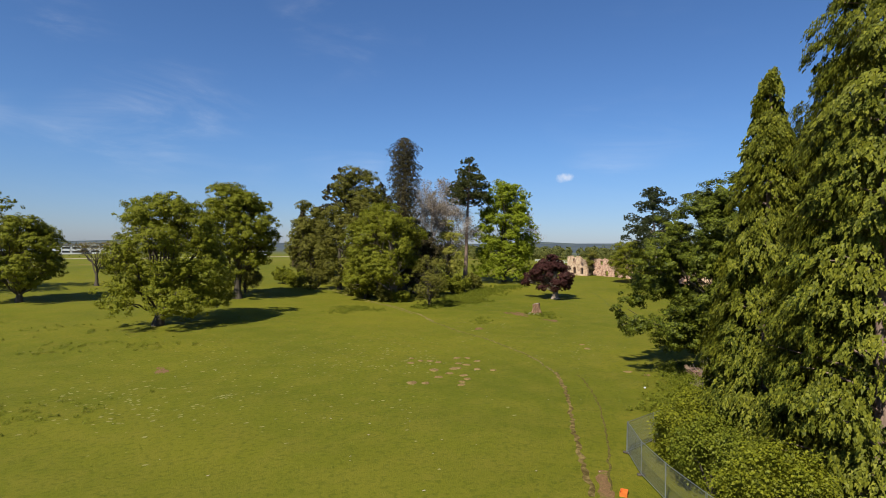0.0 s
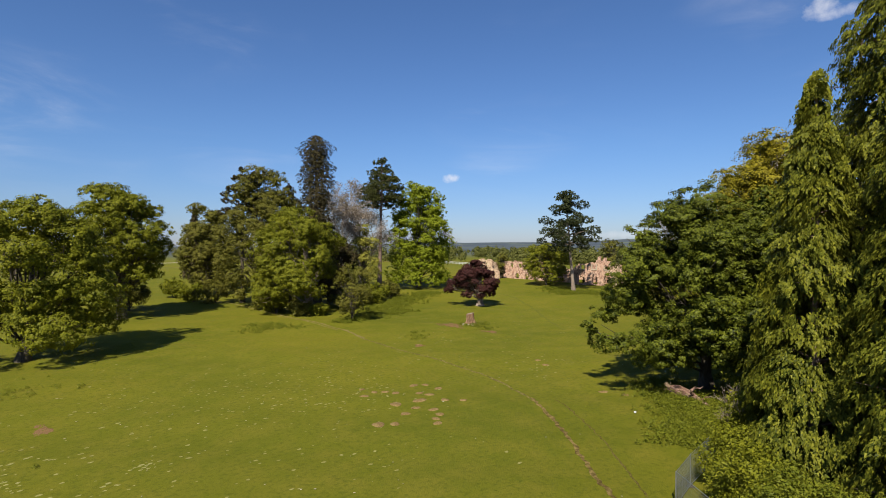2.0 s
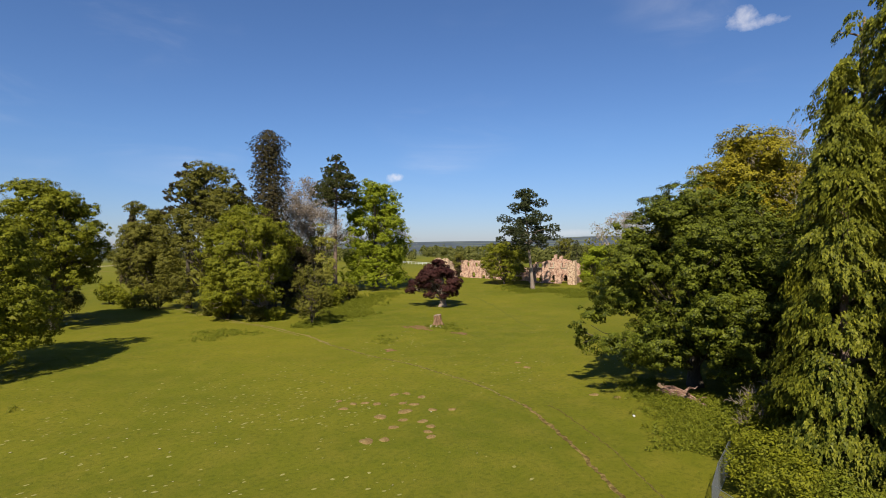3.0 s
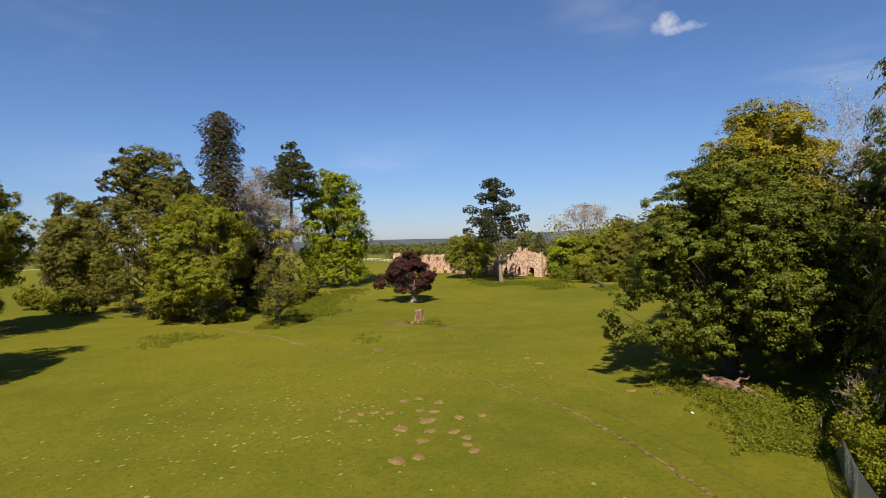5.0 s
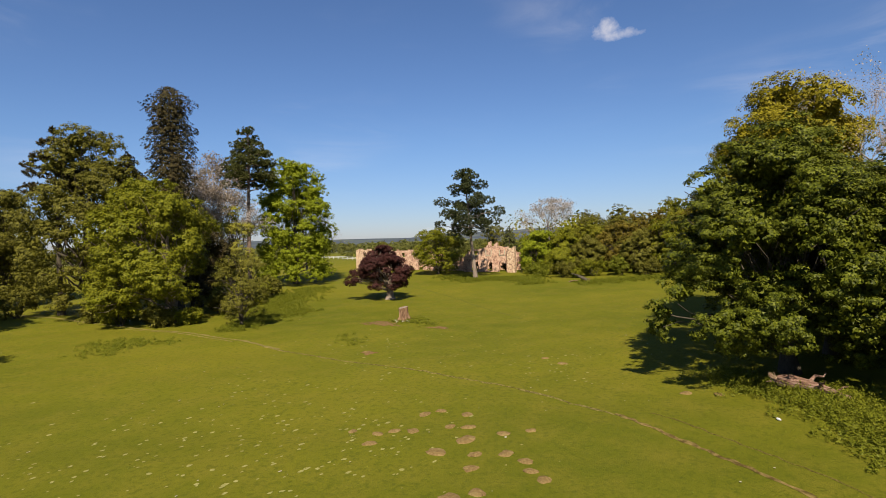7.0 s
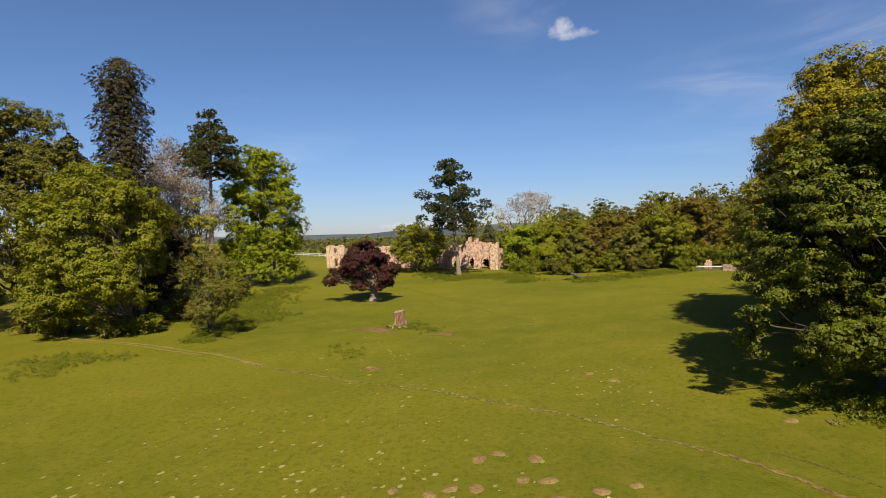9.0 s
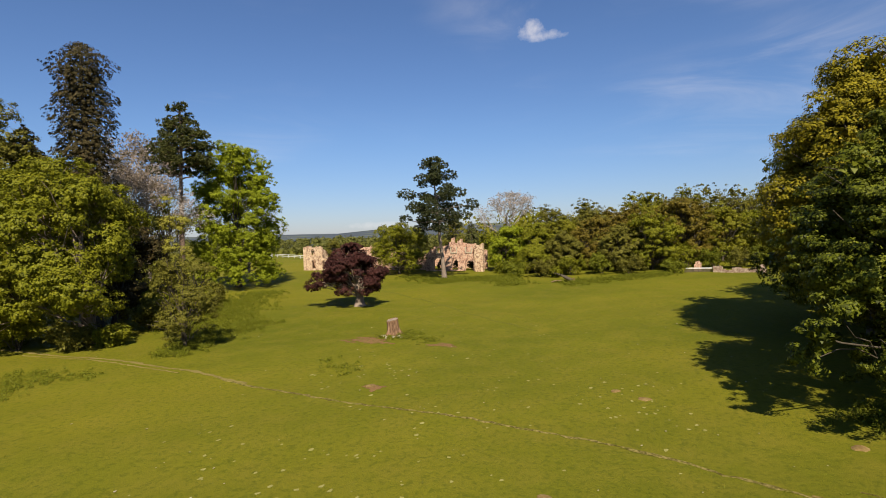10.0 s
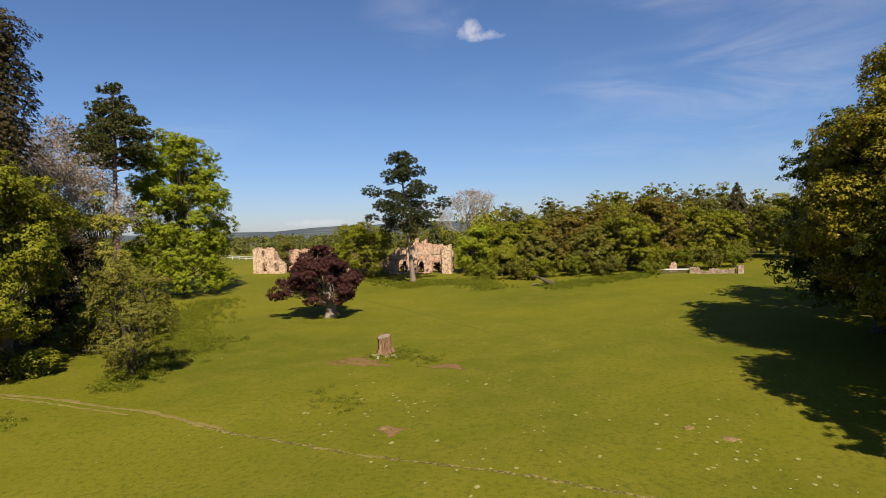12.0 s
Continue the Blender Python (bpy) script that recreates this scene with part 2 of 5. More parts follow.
MAT_EARTH = rough_material("bare_earth", [(0.3, (0.094, 0.055, 0.019)), (0.55, (0.187, 0.123, 0.046)), (0.8, (0.274, 0.208, 0.086))], 0.8, 7.0, 0.04)
MAT_DRY = rough_material("dry_earth", [(0.3, (0.105, 0.084, 0.018)), (0.55, (0.176, 0.138, 0.040)), (0.8, (0.250, 0.202, 0.072))], 0.9, 7.0, 0.03)
MAT_STONE = rough_material("pale_stone", [(0.3, (0.240, 0.210, 0.142)), (0.6, (0.440, 0.396, 0.286)), (0.85, (0.544, 0.504, 0.381))], 2.5, 12.0, 0.02)
MAT_METAL, _t, _b = material("galvanised_steel")
_b.inputs["Metallic"].default_value, _b.inputs["Roughness"].default_value = 0.85, 0.5
_t.links.new(ramp(_t, tex(_t, 6.0), [(0.3, (0.256, 0.272, 0.288)), (0.7, (0.440, 0.456, 0.464))]), _b.inputs["Base Color"])
MAT_WHITE = rough_material("white_paint", [(0.3, (0.496, 0.488, 0.464)), (0.6, (0.608, 0.600, 0.576)), (0.85, (0.656, 0.648, 0.632))], 0.3, 3.0, 0.004, None, 0.6)
MAT_SLATE = rough_material("grey_roofing", [(0.3, (0.128, 0.124, 0.120)), (0.6, (0.200, 0.192, 0.188)), (0.85, (0.264, 0.256, 0.248))], 0.4, 3.0, 0.01)
MAT_ORANGE = rough_material("orange_plastic", [(0.3, (0.480, 0.104, 0.016)), (0.7, (0.600, 0.160, 0.024))], 3.0, 9.0, 0.002, None, 0.5)
MAT_GLASS, _t, _b = material("dark_glazing")
_b.inputs["Base Color"].default_value, _b.inputs["Roughness"].default_value = (0.03, 0.035, 0.04, 1), 0.12

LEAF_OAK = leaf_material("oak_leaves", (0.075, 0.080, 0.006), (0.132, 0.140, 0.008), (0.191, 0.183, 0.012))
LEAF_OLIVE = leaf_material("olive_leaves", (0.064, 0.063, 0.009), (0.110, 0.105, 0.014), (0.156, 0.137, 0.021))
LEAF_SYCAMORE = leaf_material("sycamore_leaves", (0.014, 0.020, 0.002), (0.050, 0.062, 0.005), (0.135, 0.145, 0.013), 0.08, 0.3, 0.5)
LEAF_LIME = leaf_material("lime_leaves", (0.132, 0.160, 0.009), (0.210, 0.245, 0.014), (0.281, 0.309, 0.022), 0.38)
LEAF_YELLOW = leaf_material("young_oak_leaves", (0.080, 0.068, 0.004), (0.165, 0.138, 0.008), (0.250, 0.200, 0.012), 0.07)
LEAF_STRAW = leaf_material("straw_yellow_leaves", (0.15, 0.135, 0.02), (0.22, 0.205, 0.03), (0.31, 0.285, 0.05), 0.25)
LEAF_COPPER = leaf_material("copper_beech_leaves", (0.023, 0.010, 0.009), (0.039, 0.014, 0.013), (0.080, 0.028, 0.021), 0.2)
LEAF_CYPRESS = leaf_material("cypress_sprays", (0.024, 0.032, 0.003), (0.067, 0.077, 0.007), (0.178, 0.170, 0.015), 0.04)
# also clothes leaves that stand in for shade below trees and in openings
LEAF_DARK = leaf_material("dark_conifer_and_shade_leaves", (0.028, 0.025, 0.008), (0.042, 0.037, 0.011), (0.085, 0.059, 0.023), 0.12)
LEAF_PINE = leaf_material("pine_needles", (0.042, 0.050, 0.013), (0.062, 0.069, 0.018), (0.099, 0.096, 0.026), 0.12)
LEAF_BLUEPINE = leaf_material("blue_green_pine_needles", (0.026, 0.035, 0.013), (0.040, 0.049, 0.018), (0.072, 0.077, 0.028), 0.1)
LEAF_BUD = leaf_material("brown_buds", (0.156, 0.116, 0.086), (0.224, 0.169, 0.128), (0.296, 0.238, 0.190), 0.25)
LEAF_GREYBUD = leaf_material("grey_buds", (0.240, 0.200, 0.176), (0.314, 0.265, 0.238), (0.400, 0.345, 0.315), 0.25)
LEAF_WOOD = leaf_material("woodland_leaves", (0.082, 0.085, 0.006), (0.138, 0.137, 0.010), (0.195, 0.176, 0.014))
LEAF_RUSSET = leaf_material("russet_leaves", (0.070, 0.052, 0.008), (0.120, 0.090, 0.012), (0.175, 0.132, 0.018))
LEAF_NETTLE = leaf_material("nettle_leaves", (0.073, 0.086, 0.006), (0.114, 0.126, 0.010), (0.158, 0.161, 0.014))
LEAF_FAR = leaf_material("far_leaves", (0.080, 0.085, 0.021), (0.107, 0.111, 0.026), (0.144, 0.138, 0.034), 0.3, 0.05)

# ---- ground ----
def smooth(a, b, x):
    u = np.clip((x - a) / (b - a), 0, 1)
    return u * u * (3 - 2 * u)


def height(x, y):
    """The lie of the land: a shallow dip, a rise to the ruined house, level fields and a far wooded ridge."""
    x, y = np.asarray(x, float), np.asarray(y, float)
    u, v = x / 100, y / 100
    near = 0.808 + 1.39 * u - 2.908 * v + 0.693 * u * u - 0.234 * u * v + 1.938 * v * v
    r = np.hypot(x - 60, y - 80)
    w = smooth(110, 260, r)
    az = np.degrees(np.arctan2(x, y))
    away = np.hypot(x, y)
    level = 3.4 - 2.4 * smooth(-10, 40, -az + 25) - 7.0 * smooth(300, 1200, away)
    ridge = 10 + 28 * smooth(28, 52, az) + 22 * smooth(52, 80, az) * (1 - smooth(80, 130, az)) + 8 * np.sin(az * 0.21) + 4 * np.sin(az * 0.63 + 1)
    far = smooth(1300, 3000, away) * ridge
    dip = 0.10 * np.sin(x * 0.21 + 0.6) * np.sin(y * 0.17) + 0.05 * np.sin(x * 0.55 + y * 0.4)
    return (1 - w) * (near + dip) + w * level + far


def hz(x, y):
    return float(height(x, y))


def raw_mesh(name, verts, faces):
    """A mesh from arrays: verts (n, 3), faces (m, k) with k corners each."""
    verts, faces = np.asarray(verts, np.float32), np.asarray(faces, np.int32)
    k = faces.shape[1]
    me = bpy.data.meshes.new(name)
    me.vertices.add(len(verts))
    me.vertices.foreach_set("co", verts.ravel())
    me.loops.add(faces.size)
    me.loops.foreach_set("vertex_index", faces.ravel())
    me.polygons.add(len(faces))
    me.polygons.foreach_set("loop_start", np.arange(0, faces.size, k, dtype=np.int32))
    me.polygons.foreach_set("loop_total", np.full(len(faces), k, np.int32))
    me.update(calc_edges=True)
    return me


def shade_smooth(me):
    me.polygons.foreach_set("use_smooth", np.ones(len(me.polygons), bool))
    return me


def part(name, data, mat, parent=None, label=""):
    """One mesh object, from a bmesh or a mesh, under a thing or a part."""
    if isinstance(data, bmesh.types.BMesh):
        me = bpy.data.meshes.new(name)
        data.to_mesh(me)
        data.free()
        data = me
    data.materials.clear()
    data.materials.append(mat)
    ob = new(name, data)
    if parent is not None:
        ob.parent = parent
    if label:
        tagged(ob, label)
    return ob


def thing(name, x, y, z, label, category, group="", turn=0.0):
    ob = new(name)
    ob.empty_display_size = 0.3
    ob.matrix_world = pose(x, y, z, 0, 0, turn)
    return tagged(ob, label, category, group)


def axis_steps(lo, hi, step, far, grow=1.16):
    mid = np.arange(lo, hi + step, step)
    out, s = [], step
    p = 0.0
    while p < far:
        s *= grow
        p += s
        out.append(p)
    out = np.array(out)
    return np.concatenate([lo - out[::-1], mid, mid[-1] + out])


def build_ground():
    xs, ys = axis_steps(-40, 190, 1.5, 4400), axis_steps(-10, 210, 1.5, 4400)
    gx, gy = np.meshgrid(xs, ys, indexing="ij")
    verts = np.stack([gx, gy, height(gx, gy)], -1).reshape(-1, 3)
    n, m = len(xs), len(ys)
    i, j = np.meshgrid(np.arange(n - 1), np.arange(m - 1), indexing="ij")
    a = (i * m + j).ravel()
    me = shade_smooth(raw_mesh("ground", verts, np.stack([a, a + m, a + m + 1, a + 1], 1)))
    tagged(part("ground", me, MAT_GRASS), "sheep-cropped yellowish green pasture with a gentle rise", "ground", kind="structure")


build_ground()


def strip(name, line, width, mat, label, lift=0.03, seed=1, ragged=0.35):
    """A worn track that follows the ground along a line, with uneven edges."""
    rng = np.random.default_rng(seed)
    pts = [np.array(line[0], float)]
    for a, b in zip(line[:-1], line[1:]):
        a, b = np.array(a, float), np.array(b, float)
        n = max(2, int(np.hypot(*(b - a)) / 0.5))
        pts += [a + (b - a) * k / n for k in range(1, n + 1)]
    pts = np.array(pts)
    for _ in range(14):
        pts[1:-1] = (pts[:-2] + 2 * pts[1:-1] + pts[2:]) / 4
    d = np.gradient(pts, axis=0)
    side = np.stack([-d[:, 1], d[:, 0]], 1) / np.hypot(d[:, 0], d[:, 1])[:, None]
    wob = rng.normal(0, 0.06, (len(pts), 1))
    wl = width * (1 + ragged * rng.normal(0, 0.6, len(pts)))[:, None].clip(0.3, 2)
    wr = width * (1 + ragged * rng.normal(0, 0.6, len(pts)))[:, None].clip(0.3, 2)
    rows = [pts + side * (wl / 2 + wob), pts + side * wob, pts - side * (wr / 2 - wob)]
    verts = np.stack([np.concatenate([r, (height(r[:, 0], r[:, 1]) + up)[:, None]], 1) for r, up in zip(rows, (0.012, lift + 0.02, 0.012))], 1).reshape(-1, 3)
    a = np.arange(len(pts) - 1) * 3
    faces = np.concatenate([np.stack([a, a + 3, a + 4, a + 1], 1), np.stack([a + 1, a + 4, a + 5, a + 2], 1)])
    return tagged(part(name, raw_mesh(name, verts, faces), mat), label, "path", kind="structure")


# ---- foliage ----
def unit(v):
    return v / np.maximum(np.linalg.norm(v, axis=-1, keepdims=True), 1e-9)


def sphere_dirs(rng, n):
    return unit(rng.normal(size=(n, 3)))


def leaf_tris(c, nrm, along, size, wide):
    """Leaves, one pointed triangle each: centres, facing, the way each points, lengths, relative width."""
    t = unit(along - nrm * (along * nrm).sum(-1, keepdims=True))
    b = np.cross(nrm, t)
    s = np.asarray(size)[:, None]
    w = s * np.asarray(wide).reshape(-1, 1)
    v = np.stack([c + t * s * 0.6, c - t * s * 0.4 + b * w * 0.55, c - t * s * 0.3 - b * w * 0.55], 1)
    return v.reshape(-1, 3)


def leaf_mesh(name, verts):
    return raw_mesh(name, verts, np.arange(len(verts), dtype=np.int32).reshape(-1, 3))


def tubes(paths, sides=6):
    """Verts and quads of tapered tubes; each path is (points, radii)."""
    vs, fs, base = [], [], 0
    for pts, radii in paths:
        pts, radii = np.asarray(pts, float), np.asarray(radii, float)
        d = unit(np.gradient(pts, axis=0))
        ref = np.where(np.abs(d[:, 2:3]) > 0.9, [[1.0, 0, 0]], [[0, 0, 1.0]])
        a = unit(np.cross(d, ref))
        b = np.cross(d, a)
        ang = np.linspace(0, 2 * np.pi, sides, endpoint=False)
        ring = pts[:, None] + radii[:, None, None] * (np.cos(ang)[None, :, None] * a[:, None] + np.sin(ang)[None, :, None] * b[:, None])
        vs.append(ring.reshape(-1, 3))
        n = len(pts)
        i, k = np.meshgrid(np.arange(n - 1), np.arange(sides), indexing="ij")
        k2 = (k + 1) % sides
        fs.append(np.stack([base + i * sides + k, base + i * sides + k2, base + (i + 1) * sides + k2, base + (i + 1) * sides + k], -1).reshape(-1, 4))
        base += n * sides
    return np.concatenate(vs), np.concatenate(fs)


def bend(a, b, n, sag, rng, wobble=0.06):
    """A line from a to b that rises first and then reaches out, slightly crooked."""
    a, b = np.array(a, float), np.array(b, float)
    u = np.linspace(0, 1, n)[:, None]
    ln = np.linalg.norm(b - a)
    p = a + (b - a) * u + np.array([0, 0, 1]) * sag * np.sin(np.pi * u) * ln
    p[1:-1] += rng.normal(0, wobble * ln / n, (n - 2, 3))
    return p


def trunk_paths(h, r, rng, lean=(0, 0), flare=1.6):
    u = np.linspace(0, 1, 9)
    pts = np.stack([lean[0] * u + rng.normal(0, 0.04 * r * 4, 9) * (u > 0), lean[1] * u + rng.normal(0, 0.04 * r * 4, 9) * (u > 0), u * h - 0.25], 1)
    rad = r * (1 - 0.78 * u) * (1 + (flare - 1) * np.exp(-u * 14))
    return pts, rad


def gaps(points, seed, amount):
    """Which points stay when holes of some metres are let into a crown."""
    v = np.array([noise.noise(Vector(p * 0.27 + seed * 1.7)) + 0.5 * noise.noise(Vector(p * 0.7 + seed)) for p in points])
    return v > -0.42 + 0.42 * amount


def broad_tree(name, x, y, h, r, low, leaf, label, seed, n=30000, size=0.42, trunk=0.45, bark=None, lobes=26, flat=0.75, squash=1.0,
               clump=0.75, group="", shift=(0, 0), fill=1.0, category="tree", stems=1, open_crown=0.0, top_heavy=0.0, skirt=0.5, limb=0.42, clear=0.0, leaf_wide=0.85, hang=0.0, lean_share=0.6, boughs=(), tuft=28, deep=1.7, plate=0.72):
    """A broad-leaved tree: trunk, limbs to each bough, boughs of leaf clumps of uneven reach."""
    rng = np.random.default_rng(seed)
    ob = thing(name, x, y, hz(x, y), label, category, group)
    mid, half = (h + low) / 2, (h - low) / 2
    lobes = int(lobes * 2.1)
    # boughs spread evenly over the crown, from its skirt to its top
    k = np.arange(lobes) + 0.5
    zz, turn = 1 - 1.9 * k / lobes, k * 2.39996
    d = unit(np.stack([np.cos(turn) * np.sqrt(1 - zz**2), np.sin(turn) * np.sqrt(1 - zz**2), zz], 1) + rng.normal(0, 0.2, (lobes, 3)))
    reach = rng.uniform(0.52, 0.86, lobes)
    hor = np.hypot(d[:, 0], d[:, 1])
    d[:, :2] *= np.where(d[:, 2] < 0, hor ** (skirt - 1), 1.0)[:, None]
    cen = d * reach[:, None] * [r, r * squash, half] + [shift[0], shift[1], mid]
    cen[:, 2] += d[:, 2] * half * 0.14
    wide = 1.0 + top_heavy * d[:, 2]
    cen[:, :2] = (cen[:, :2] - shift) * wide[:, None] + shift
    lr = rng.uniform(0.22, 0.48, lobes) * min(r * 1.1, (r * r * half) ** (1 / 3)) * (26 / lobes) ** 0.25
    core = np.array([[shift[0], shift[1], mid + half * q] for q in (-0.3, 0.1, 0.45)])
    cen, lr = np.concatenate([cen, core]), np.concatenate([lr, np.full(3, 0.5 * min(r, half))])
    if boughs:
        more = np.array(boughs, float)
        cen, lr = np.concatenate([more[:, :3], cen]), np.concatenate([more[:, 3], lr])
        d = np.concatenate([unit(more[:, :3] - [shift[0], shift[1], mid]), d])
    # clumps on the outer side of each bough
    n, size = int(n * 2.05), size * 0.54
    per = max(20, n // tuft)
    pick = rng.choice(len(cen), per, p=lr**2 / (lr**2).sum())
    out = unit(cen[pick] - [shift[0], shift[1], mid - 0.2 * half] + 1e-6)
    cd = unit(sphere_dirs(rng, per) + 0.75 * out + [0, 0, 0.25])
    cc = cen[pick] + cd * (lr[pick] * rng.uniform(0.70, 1.08, per))[:, None] * [1, 1, flat]
    if open_crown:
        sel = gaps(cc, seed, open_crown)
        cc, cd = cc[sel], cd[sel]
        per = len(cc)
    cr = clump * 0.86 * rng.uniform(0.6, 1.35, per)
    each = max(6, n // per)
    idx = np.repeat(np.arange(per), each)
    ld = unit(sphere_dirs(rng, len(idx)) + 0.6 * cd[idx] + [0, 0, 0.2])
    lc = cc[idx] + ld * (cr[idx] * rng.uniform(0.15, 1.2, len(idx)) ** 0.7)[:, None] * [1, 1, plate]
    nrm = unit(ld * 0.75 + cd[idx] * 0.5 + sphere_dirs(rng, len(idx)) * 0.4 + [0, 0, 0.25])
    along = unit(ld + sphere_dirs(rng, len(idx)) * 0.8 - [0, 0, 0.3 + hang])
    ls = size * rng.uniform(0.6, 1.3, len(idx))
    # shaded foliage deeper in, which closes the crown
    m = int(n * 0.17 * fill)
    q = rng.choice(len(cen), m, p=lr**2 / (lr**2).sum())
    ic = cen[q] + sphere_dirs(rng, m) * (lr[q] * rng.uniform(0.05, 0.5, m))[:, None] * [1, 1, flat]
    if open_crown:
        ic = ic[gaps(ic, seed, open_crown)]
        m = len(ic)
    lc, nrm = np.concatenate([lc, ic]), np.concatenate([nrm, sphere_dirs(rng, m)])
    along, ls = np.concatenate([along, sphere_dirs(rng, m)]), np.concatenate([ls, size * deep * rng.uniform(0.7, 1.2, m)])
    lc = np.where((lc[:, 2:3] < 0.12), lc * [1, 1, 0] + [0, 0, 0.2], lc)
    # trunk and limbs
    paths = []
    fork = low + 0.28 * (h - low)
    for s in range(stems):
        lean = (shift[0] * lean_share + (rng.uniform(-0.25, 0.25) * r if stems > 1 else 0), shift[1] * lean_share + (rng.uniform(-0.25, 0.25) * r if stems > 1 else 0))
        paths.append(trunk_paths(h * 0.72, trunk * (1 if stems == 1 else rng.uniform(0.6, 1)), rng, lean))
    tp = paths[0]
    every = max(1, lobes // 26)
    for c, q in zip(cen[: len(d) : every], lr[::every]):
        zz = np.clip(low * 0.6 + (c[2] - low) * rng.uniform(0.2, 0.5), max(clear, 0.25 * low + 0.4), h * 0.6)
        k = min(len(tp[0]) - 1, max(1, int(zz / (h * 0.72) * 8)))
        a = tp[0][k]
        r0 = tp[1][k] * limb
        paths.append((bend(a, c, 6, 0.06, rng, 0.25), np.linspace(r0, 0.05, 6)))
        for _ in range(2):
            e = c + sphere_dirs(rng, 1)[0] * q * 0.9
            paths.append((bend(a + (c - a) * 0.6, e, 4, 0.04, rng, 0.3), np.linspace(r0 * 0.45, 0.03, 4)))
    v, f = tubes(paths, 5 if h < 18 else 6)
    part("trunk", shade_smooth(raw_mesh("trunk", v, f)), bark or MAT_BARK, ob)
    part("crown", leaf_mesh("crown", leaf_tris(lc, nrm, along, ls, leaf_wide)), leaf, ob)
    return ob




def spray_tree(name, x, y, h, r, leaf, label, seed, sprays=2000, blades=14, length=0.6, power=0.75, droop=0.8, low=0.0, trunk=0.4, bark=None,
               rough=0.18, group="", column=0.0, category="conifer", blade=1.0):
    """A conifer clothed in hanging sprays down to `low`. power shapes the cone; column makes its sides more upright."""
    rng = np.random.default_rng(seed)
    ob = thing(name, x, y, hz(x, y), label, category, group)
    u = rng.random(sprays * 3)
    rad = ((1 - u) ** power) * (1 - column) + column * np.minimum(1, (1 - u) * (12 if column > 0.5 else 5)) ** 0.6
    sel = rng.random(len(u)) < 0.06 + rad
    u, rad = u[sel][:sprays], rad[sel][:sprays]
    n = len(u)
    a = rng.uniform(0, 2 * np.pi, n)
    z = low + u * (h - low)
    # tiers and lobes make the sides uneven
    wav = np.array([noise.noise(Vector((math.cos(q) * 1.7 + seed, math.sin(q) * 1.7, w * 0.42))) for q, w in zip(a, z)])
    fin = np.array([noise.noise(Vector((math.cos(q) * 4.0 + seed, math.sin(q) * 4.0 + 9, w * 1.1))) for q, w in zip(a, z)])
    rr = r * rad * (1 + rough * 1.6 * wav + rough * 1.2 * fin)
    depth = np.where(rng.random(n) < 0.72, rng.uniform(0.88, 1.06, n), rng.uniform(0.45, 0.88, n))
    out = np.stack([np.cos(a), np.sin(a), np.zeros(n)], 1)
    c = out * (rr * depth)[:, None] + np.stack([np.zeros(n), np.zeros(n), z], 1)
    # each spray is a tassel: it reaches out a little, then hangs and narrows to its tip
    idx = np.repeat(np.arange(n), blades)
    k = len(idx)
    o = out[idx]
    side = np.stack([-o[:, 1], o[:, 0], np.zeros(k)], 1)
    ln = (length * rng.uniform(0.6, 1.35, n) * (0.5 + 0.5 * np.minimum(1, (h - z) / 4)))[idx]
    v = rng.random(k)
    narrow = 0.17 * (1 - 0.6 * v)
    pos = c[idx] + o * (ln * (0.42 * v**0.6 - 0.25 + rng.normal(0, 0.09, k)))[:, None] + side * (ln * rng.normal(0, 1, k) * narrow)[:, None]
    pos[:, 2] -= droop * ln * (v**1.6 - 0.25) + ln * rng.normal(0, 0.06, k)
    along = unit(o * 0.45 + side * rng.normal(0, 0.45, k)[:, None] + np.array([0, 0, -1]) * (0.25 + droop * v)[:, None])
    nrm = unit(o * 0.75 + [0, 0, 0.6] + sphere_dirs(rng, k) * 0.55)
    pos[:, 2] = np.maximum(pos[:, 2], 0.15)
    ls = ln * blade * rng.uniform(0.11, 0.21, k)
    # shaded inner foliage round the stem
    m = int(sprays * 3)
    q = rng.integers(0, n, m)
    pos = np.concatenate([pos, c[q] * np.stack([*[rng.uniform(0.35, 0.78, m)] * 2, np.ones(m)], 1)])
    nrm, along = np.concatenate([nrm, sphere_dirs(rng, m)]), np.concatenate([along, sphere_dirs(rng, m)])
    ls = np.concatenate([ls, np.full(m, length * 0.5)])
    part("foliage", leaf_mesh("foliage", leaf_tris(pos, nrm, along, ls, 0.6)), leaf, ob)
    tp = trunk_paths(h * 0.97, trunk, rng)
    paths = [tp]
    for i in range(46):
        zz = low + (h - low) * (i + 0.5) / 48
        kk = min(8, int(zz / h * 8))
        q = rng.uniform(0, 2 * np.pi)
        ln = 0.8 * r * (1 - (zz - low) / (h - low)) ** power + 0.2
        paths.append((bend((tp[0][kk][0], tp[0][kk][1], zz), (math.cos(q) * ln, math.sin(q) * ln, zz + 0.15 * ln), 4, 0.05, rng), np.linspace(0.09, 0.02, 4)))
    v, f = tubes(paths, 6)
    part("trunk", shade_smooth(raw_mesh("trunk", v, f)), bark or MAT_BARK, ob)
    return ob


